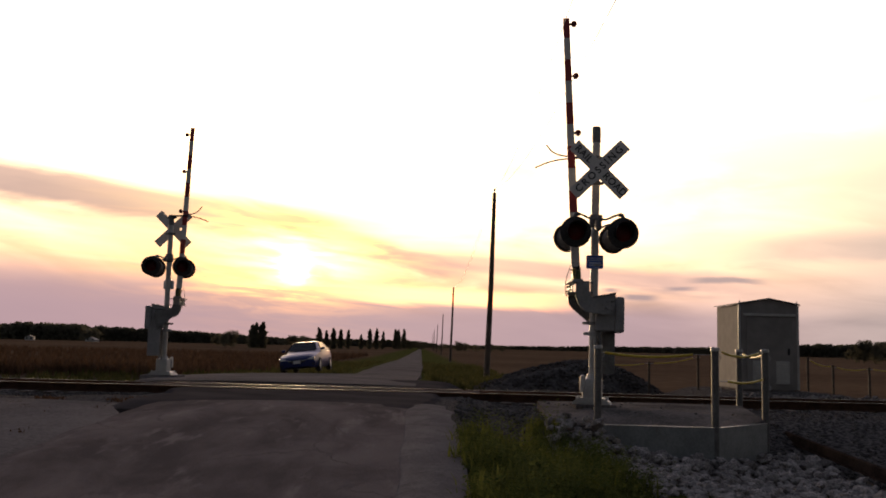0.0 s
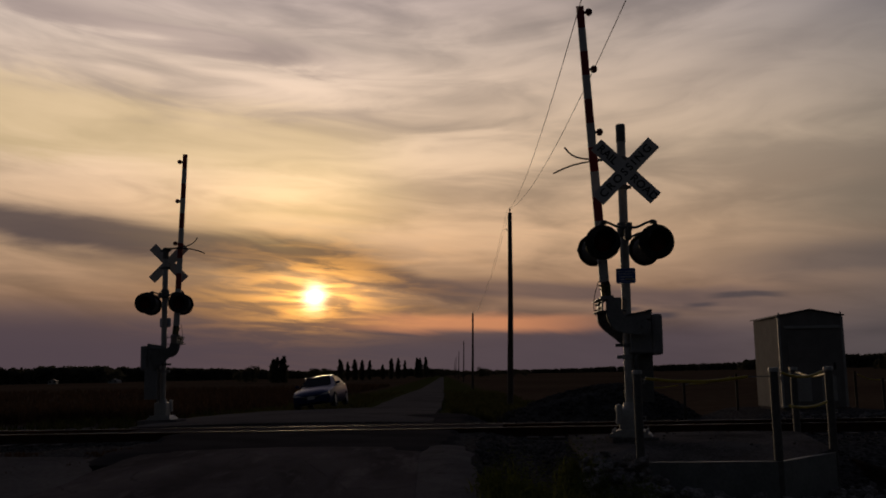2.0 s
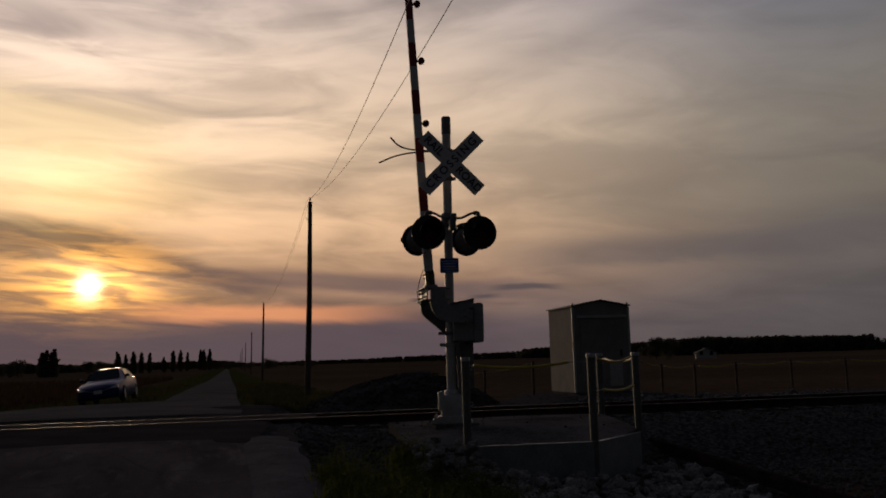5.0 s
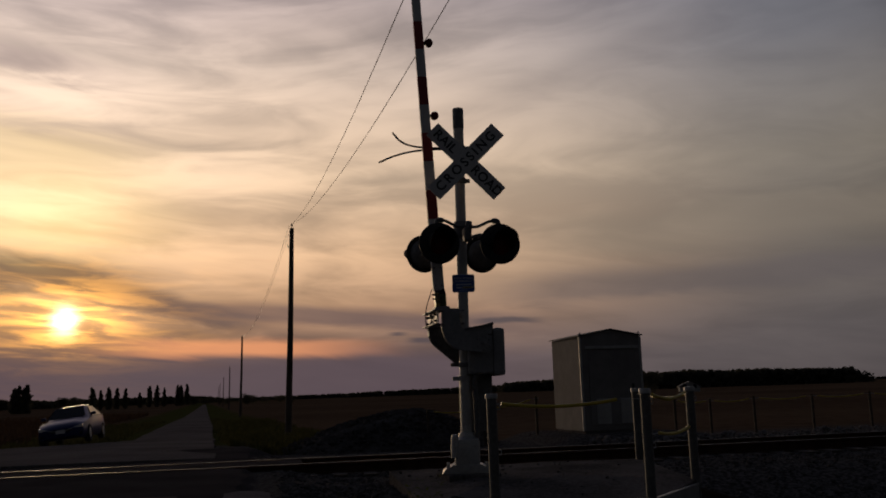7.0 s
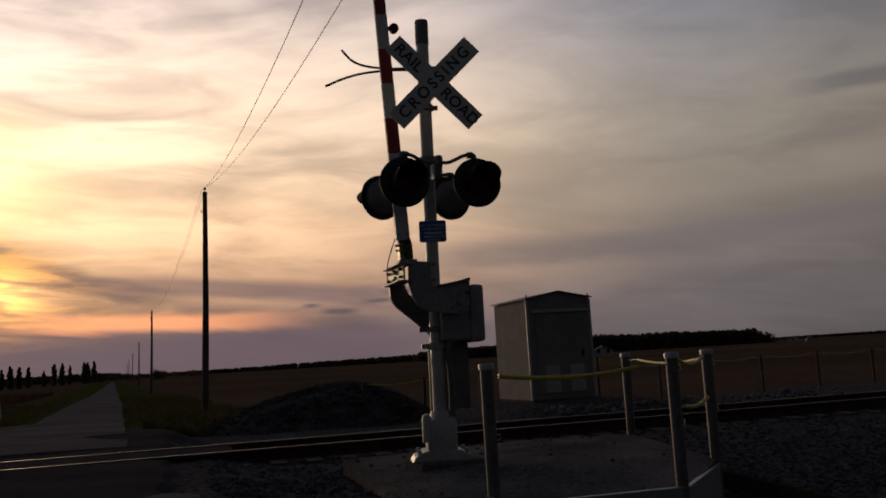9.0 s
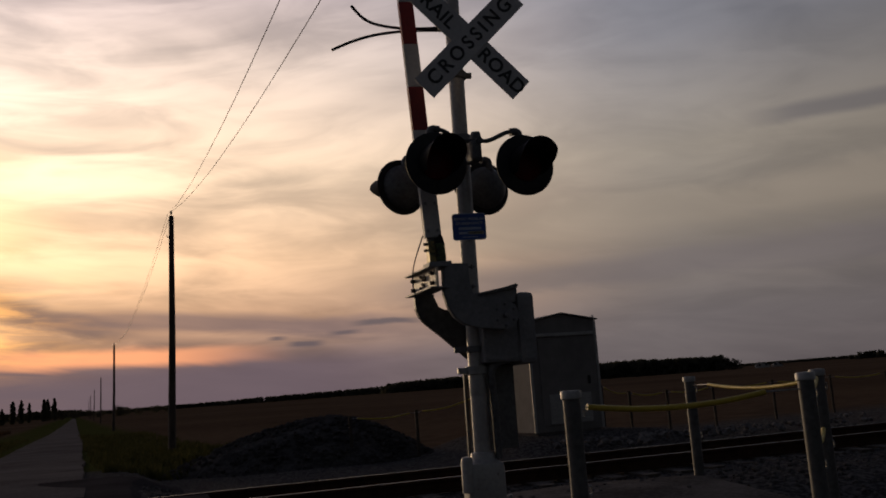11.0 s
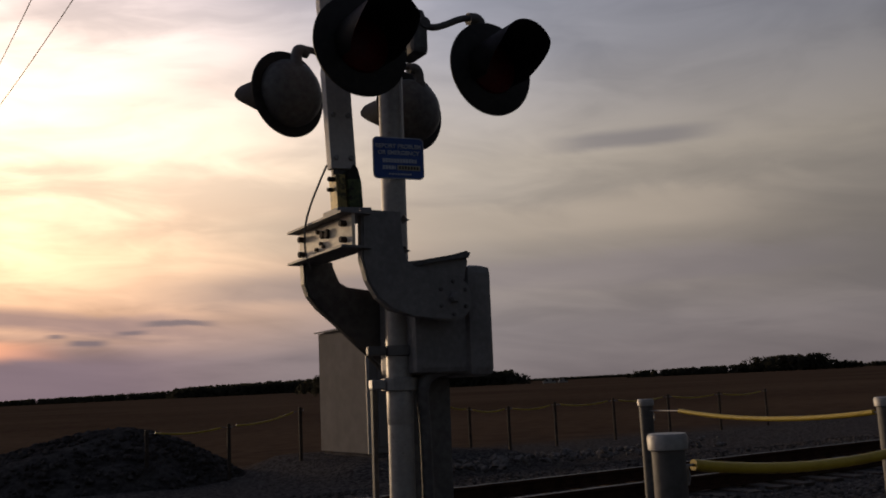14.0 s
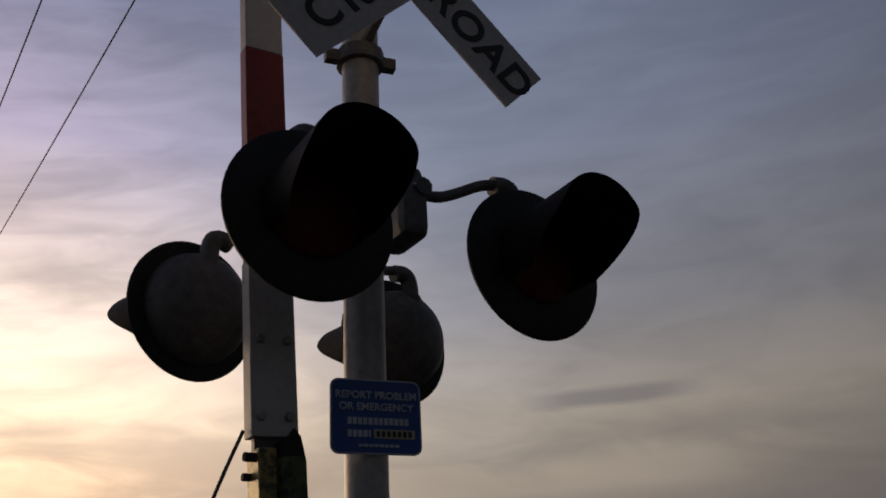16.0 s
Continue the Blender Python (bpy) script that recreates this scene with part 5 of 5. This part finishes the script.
def blades(name, spots, material, label, category, width=0.012):
    """Tufts of bent blades: spots are x, y, z, height, count."""
    rnd = random.Random(9)
    verts, faces = [], []
    for x, y, z, h, c in spots:
        for _ in range(c):
            a, l, b = rnd.uniform(0, 6.28), h * rnd.uniform(0.5, 1.1), rnd.uniform(0.1, 0.6)
            bx, by = x + rnd.gauss(0, 0.06), y + rnd.gauss(0, 0.06)
            dx, dy = math.cos(a), math.sin(a)
            w = width * rnd.uniform(0.6, 1.3)
            o = len(verts)
            verts += [(bx - dy * w, by + dx * w, z), (bx + dy * w, by - dx * w, z), (bx + dx * b * l * 0.3 + dy * w * 0.7, by + dy * b * l * 0.3 - dx * w * 0.7, z + l * 0.6),
                      (bx + dx * b * l * 0.3 - dy * w * 0.7, by + dy * b * l * 0.3 + dx * w * 0.7, z + l * 0.6), (bx + dx * b * l, by + dy * b * l, z + l * (1 - 0.25 * b))]
            faces += [(o, o + 1, o + 2, o + 3), (o + 3, o + 2, o + 4)]
    me = bpy.data.meshes.new(name)
    me.from_pydata(verts, [], faces)
    me.materials.append(material)
    return tagged(new(name, me), label, category, kind="stuff")


def weeds(name, spots, material, label):
    """Leafy plants: a few stems each with small broad leaves; spots are x, y, z, height."""
    rnd = random.Random(21)
    verts, faces = [], []
    for x, y, z, h in spots:
        for _ in range(4):
            a, b = rnd.uniform(0, 6.28), rnd.uniform(0.05, 0.35)
            for k in range(9):
                f = (k + 1) / 9
                p = Vector((x + math.cos(a) * b * h * f, y + math.sin(a) * b * h * f, z + h * f * rnd.uniform(0.85, 1.0)))
                c, t = rnd.uniform(0, 6.28), rnd.uniform(-0.5, 0.5)
                u = Vector((math.cos(c), math.sin(c), t)).normalized()
                w = u.cross(Vector((rnd.gauss(0, 0.4), rnd.gauss(0, 0.4), 1))).normalized()
                l = rnd.uniform(0.03, 0.075) * (1.15 - 0.5 * f)
                o = len(verts)
                verts += [p, p + u * l * 0.5 + w * l * 0.3, p + u * l, p + u * l * 0.5 - w * l * 0.3]
                faces.append((o, o + 1, o + 2, o + 3))
    me = bpy.data.meshes.new(name)
    me.from_pydata([tuple(v) for v in verts], [], faces)
    me.materials.append(material)
    return tagged(new(name, me), label, "weeds", kind="stuff")


def build_grass():
    rnd = random.Random(12)
    spots, leafy = [], []
    for _ in range(3800):
        x, y = rnd.uniform(0.9, 4.2), rnd.uniform(3.0, 13.9)
        edge = 2.45 + 0.5 * step(8.0, 9.5, y) - 0.7 * step(12.2, 13.8, y) + 0.3 * noise.noise((y, 7, 1))
        if x > edge or noise.noise((x * 0.9, y * 0.9, 3)) < -0.28 or x < 0.95 + 0.35 * noise.noise((y, 2, 2)) + 0.1 + 0.4 * step(12.0, 13.8, y):
            continue
        spots.append((x, y, ground_z(x, y) - 0.02, rnd.uniform(0.15, 0.40), 8))
        if y > 6.0 and noise.noise((x * 1.3, y * 1.3, 11)) > -0.12:
            leafy.append((x + rnd.uniform(-0.1, 0.25), y, ground_z(x, y) - 0.02, rnd.uniform(0.22, 0.52) + 0.12 * noise.noise((x * 2, y * 2, 4))))
    weeds("verge_weeds", leafy, M_WEED, "dark green leafy weeds growing beside the platform")
    dry = []
    for _ in range(420):
        x, y = rnd.uniform(-9.0, -4.6), rnd.uniform(10.0, 17.6)
        if noise.noise((x * 0.8, y * 0.5, 6)) > 0.12:
            dry.append((x, y, road_z(y) - 0.08, rnd.uniform(0.03, 0.09), 14))
    blades("dry_tufts", dry, M_DRYCROP, "short brown dry weeds on the gravel shoulder", "weeds")
    blades("verge_grass", spots, M_GRASS, "rough green grass on the verge beside the road", "grass")
    spots = []
    for _ in range(3800):
        y = 31 + 70 * rnd.random() ** 1.5
        x = rnd.uniform(0.9, 6.5) if rnd.random() < 0.6 else rnd.uniform(-9.5, -3.3) - 3.9 * step(47, 41, y)
        spots.append((x, y, ground_z(x, y) - 0.03, rnd.uniform(0.15, 0.42), 5))
    blades("lane_grass", spots, M_LANEGRASS, "green grass verges along the country lane", "grass", 0.03)
    spots = []
    for _ in range(9000):
        y = 36 + 150 * rnd.random() ** 1.7
        x = -10 - 75 * rnd.random() if rnd.random() < 0.75 else -9 - 12 * rnd.random()
        spots.append((x, y, ground_z(x, y) - 0.03, rnd.uniform(0.5, 0.95), 4))
    blades("bean_crop", spots, M_DRYCROP, "brown ripe crop standing in the field", "crop", 0.05)


# ---- trees and the far distance ----
def foliage(bm, centre, size, count, rnd, leaf):
    for _ in range(count):
        a, b, r = rnd.uniform(0, 6.283), rnd.uniform(-1, 1), rnd.random() ** 0.4
        s = math.sqrt(1 - b * b)
        p = Vector(centre) + Vector((size[0] * r * s * math.cos(a), size[1] * r * s * math.sin(a), size[2] * r * b))
        u = Vector((rnd.gauss(0, 1), rnd.gauss(0, 1), rnd.gauss(0, 1))).normalized()
        w = u.orthogonal().normalized()
        k = leaf * rnd.uniform(0.6, 1.4)
        vs = [bm.verts.new(p + q) for q in (u * k, w * k * 0.7, -u * k, -w * k * 0.7)]
        bm.faces.new(vs)


def tree(name, x, y, h, w, label, poplar=False, seed=0, group="", base=None):
    rnd = random.Random(seed)
    z = ground_z(x, y) if base is None else base
    t = thing(name, label, "tree", Matrix.Translation((x, y, z)), group)
    bm = tubed([(0, 0, -0.3), (0.02 * h * rnd.uniform(-1, 1), 0, h * 0.4), (0, 0, h * 0.85)], [h * 0.022, h * 0.015, h * 0.004], 7)
    for k in range(5):
        a, q = rnd.uniform(0, 6.28), rnd.uniform(0.25, 0.6) * h
        tube(bm, [(0, 0, q), (0.3 * w * math.cos(a), 0.3 * w * math.sin(a), q + 0.18 * h)], [h * 0.008, h * 0.003], 5)
    part("trunk", bm, M_BARK, t)
    bm = bmesh.new()
    lumps = 9 if poplar else 12
    for k in range(lumps):
        f = (k + 0.5) / lumps
        if poplar:
            rad = 0.5 * w * (math.sin(math.pi * min(1, f * 0.72 + 0.26)) ** 0.6) * rnd.uniform(0.7, 1.1)
            c = (rnd.gauss(0, 0.05 * w), rnd.gauss(0, 0.05 * w), h * (0.02 + 0.92 * f))
            foliage(bm, c, (rad, rad, h * 0.10), 170, rnd, 0.035 * h)
        else:
            a, r = rnd.uniform(0, 6.28), 0.36 * w * rnd.random() ** 0.5
            c = (r * math.cos(a), r * math.sin(a), h * rnd.uniform(0.18, 0.78))
            foliage(bm, c, (0.24 * w, 0.24 * w, 0.24 * h), 150, rnd, 0.035 * h)
    part("crown", bm, M_HAZY_LEAF, t, "dark leafy crown")
    return t


def wood(x0, y0, x1, y1, high0, high1, deep, count, label, seed, leaf=1.3):
    """A far wood: many ragged clumps of leaves in one mesh."""
    rnd = random.Random(seed)
    bm = bmesh.new()
    verts, faces = [], []
    for i in range(count):
        f = (i + rnd.random()) / count
        edge = min(1.0, 0.55 + 6 * min(f, 1 - f))
        x, y = x0 + (x1 - x0) * f + rnd.uniform(-0.5, 0.5) * deep * 0.3, y0 + (y1 - y0) * f + rnd.uniform(0, deep)
        z = ground_z(x, y)
        height = high0 + (high1 - high0) * f
        h = height * edge * (0.84 + 0.14 * noise.noise((f * 17.0, seed, 0)) + 0.10 * rnd.random())
        for _ in range(60):
            u = rnd.random()
            r = 0.42 * height * (1 - 0.55 * u)
            p = Vector((x + rnd.gauss(0, r * 0.5), y + rnd.gauss(0, r * 0.4), z + h * (0.05 + 0.95 * u)))
            q = Vector((rnd.gauss(0, 1), rnd.gauss(0, 1), rnd.gauss(0, 1))).normalized()
            w = q.orthogonal().normalized()
            k = leaf * rnd.uniform(0.6, 1.4)
            o = len(verts)
            verts += [p + q * k, p + w * k * 0.8, p - q * k, p - w * k * 0.8]
            faces.append((o, o + 1, o + 2, o + 3))
    bm.free()
    me = bpy.data.meshes.new("far_wood")
    me.from_pydata([tuple(v) for v in verts], [], faces)
    me.materials.append(M_HAZY_LEAF)
    tagged(new("far_wood", me), label, "trees", kind="stuff")


def far_house(x, y, w, d, h, a, label):
    z = ground_z(x, y)
    ho = thing("farm_building", label, "house", Matrix.Translation((x, y, z - 0.2)) @ pose(0, 0, 0, 0, 0, a), "far farm buildings")
    part("wall", plate([(-w, 0), (w, 0), (w, h), (0, h * 1.0 + w * 0.45), (-w, h)], -d, d), M_FARWHITE, ho, "white siding")
    for s in (-1, 1):
        part("roof", plate([(0, h + w * 0.45 + 0.02), (s * (w + 0.4), h - 0.15), (s * (w + 0.4), h + 0.1), (0, h + w * 0.45 + 0.3)], -d - 0.4, d + 0.4), M_FARROOF, ho, "grey roof")
    for k in (-0.5, 0.5):
        part("window", boxed((k * w - 0.5, -d - 0.06, 1.2), (k * w + 0.5, -d - 0.01, 2.4)), M_GLASS, ho, "dark window")


def build_distance():
    polar = lambda a, r: (0.4 + r * math.sin(radians(a)), r * math.cos(radians(a)))
    rise = lambda x, y, r, e: r * math.tan(radians(e)) + 2.4 - ground_z(x, y)
    # row of poplars beside the lane: azimuth, height over the eye in degrees, width
    for i, (a, e, w) in enumerate(((-6.08, 1.07, 0.46), (-5.64, 0.88, 0.28), (-5.22, 1.05, 0.44), (-4.77, 0.98, 0.4), (-4.32, 0.95, 0.36), (-3.51, 0.68, 0.36), (-3.0, 1.05, 0.4), (-2.58, 1.07, 0.36), (-2.16, 0.92, 0.26), (-1.40, 1.06, 0.36),
                                   (-1.22, 1.04, 0.3), (-0.89, 1.09, 0.34))):
        r = 420 + 25 * i
        x, y = polar(a, r)
        tree("poplar_tree", x, y, rise(x, y, r, e), r * radians(w), "tall narrow dark poplar in a row beyond the field", True, 30 + i, "row of poplars")
    for i, (a, e, w) in enumerate(((-10.12, 1.12, 0.7), (-9.90, 1.25, 0.6), (-9.53, 1.32, 0.72))):
        x, y = polar(a, 380)
        tree("tree", x, y, rise(x, y, 380, e), 380 * radians(w), "dark upright tree standing alone in the field", True, 60 + i, "lone tree group")
    for i, (a, e, w, r) in enumerate(((-11.75, 0.72, 0.8, 420), (-11.35, 0.78, 0.8, 430), (-12.1, 0.5, 0.8, 440), (-7.65, 0.6, 0.7, 600), (-7.0, 0.58, 0.9, 620), (2.42, 0.44, 0.75, 520), (2.85, 0.34, 0.6, 540), (1.5, 0.27, 0.7, 560), (0.95, 0.3, 0.6, 700),
                                     (0.1, 0.28, 0.8, 720), (-0.55, 0.42, 0.4, 700), (3.65, 0.24, 0.6, 560), (4.5, 0.28, 0.7, 600), (5.1, 0.2, 0.5, 610), (25.95, 1.0, 1.0, 300), (26.5, 1.15, 1.5, 305))):
        x, y = polar(a, r)
        tree("tree", x, y, rise(x, y, r, e), r * radians(w), "dark round-crowned tree on the skyline", False, 80 + i, "skyline trees")

    def skyline(a0, a1, r, e0, e1, count, seed, leaf=1.5):
        x0, y0 = polar(a0, r)
        x1, y1 = polar(a1, r)
        wood(x0, y0, x1, y1, rise(x0, y0, r, e0) / 0.93, rise(x1, y1, r, e1) / 0.93, 40, count, "dark band of far woodland on the horizon", seed, leaf)
    skyline(-42, -24, 900, 0.75, 0.84, 330, 1)
    skyline(-24.2, -19.8, 900, 0.84, 0.82, 110, 11)
    skyline(-20, -11.9, 1000, 0.76, 0.50, 210, 2)
    skyline(-12.4, -8.5, 1000, 0.50, 0.34, 110, 12)
    skyline(-8.8, 0.6, 1100, 0.34, 0.34, 190, 3)
    skyline(0.3, 9.0, 1300, 0.12, 0.2, 220, 4, 1.3)
    skyline(8.6, 18.6, 1200, 0.22, 0.36, 280, 13, 1.3)
    skyline(18.3, 27.5, 1000, 0.5, 0.72, 260, 9)
    skyline(27.0, 39.0, 600, 0.86, 0.66, 330, 5, 1.2)
    skyline(38.5, 47.5, 1200, 0.06, 0.10, 280, 6, 1.2)
    skyline(46.85, 54.0, 800, 0.24, 0.38, 150, 7, 1.1)
    skyline(53.9, 56.9, 780, 0.74, 0.78, 90, 10, 1.1)
    skyline(56.6, 58.3, 790, 0.40, 0.2, 36, 14, 1.1)
    skyline(58, 76, 1100, 0.14, 0.16, 260, 8, 1.3)
    far_house(*polar(-22.5, 760), 3, 3, 2.4, 10, "small white farmhouse far across the field")
    far_house(*polar(-19.2, 760), 4, 3, 1.4, -10, "long low white shed far across the field")
    far_house(*polar(40.1, 560), 3.6, 3, 1.2, -35, "pale farm building beside the far wood")
    far_house(*polar(40.9, 570), 2.6, 2.5, 1.0, -30, "small pale farm building beside the far wood")
    far_house(*polar(28.8, 300), 3.0, 3, 1.8, -25, "low pale trailer in the field")


# ---- rope fence beyond the track ----
def build_fence():
    pts = [(6.4, 30.1), (8.04, 30.0), (9.65, 30.0), (13.28, 30.0), (14.12, 30.0), (15.32, 30.0), (16.85, 30.0), (18.95, 30.0), (21.1, 30.0), (23.3, 30.0), (25.5, 30.0)]
    for i, (x, y) in enumerate(pts):
        z = ground_z(x, y)
        po = thing("fence_post", "thin dark steel fence post with yellow rope", "post", Matrix.Translation((x, y, z - 0.3)), "rope fence posts")
        part("stake", boxed((-0.035, -0.025, 0), (0.035, 0.025, 1.42), 0.008), M_TIE, po)
        part("hook", tubed([(0.03, 0, 1.34), (0.07, 0, 1.34), (0.075, 0, 1.38)], 0.008, 6), M_GALV, po)
        if i + 1 < len(pts) and i != 2:
            q = pts[i + 1]
            guard_rope((x, y, z + 1.05), (*q, ground_z(*q) + 1.05), 0.06, 0.1, 0.017, "fence_rope")


build_ground()
build_signals()
build_platform()
build_guard()
build_hut()
build_poles()
build_car()
build_distance()
build_fence()
build_grass()
build_roads()
build_track()
build_rocks()
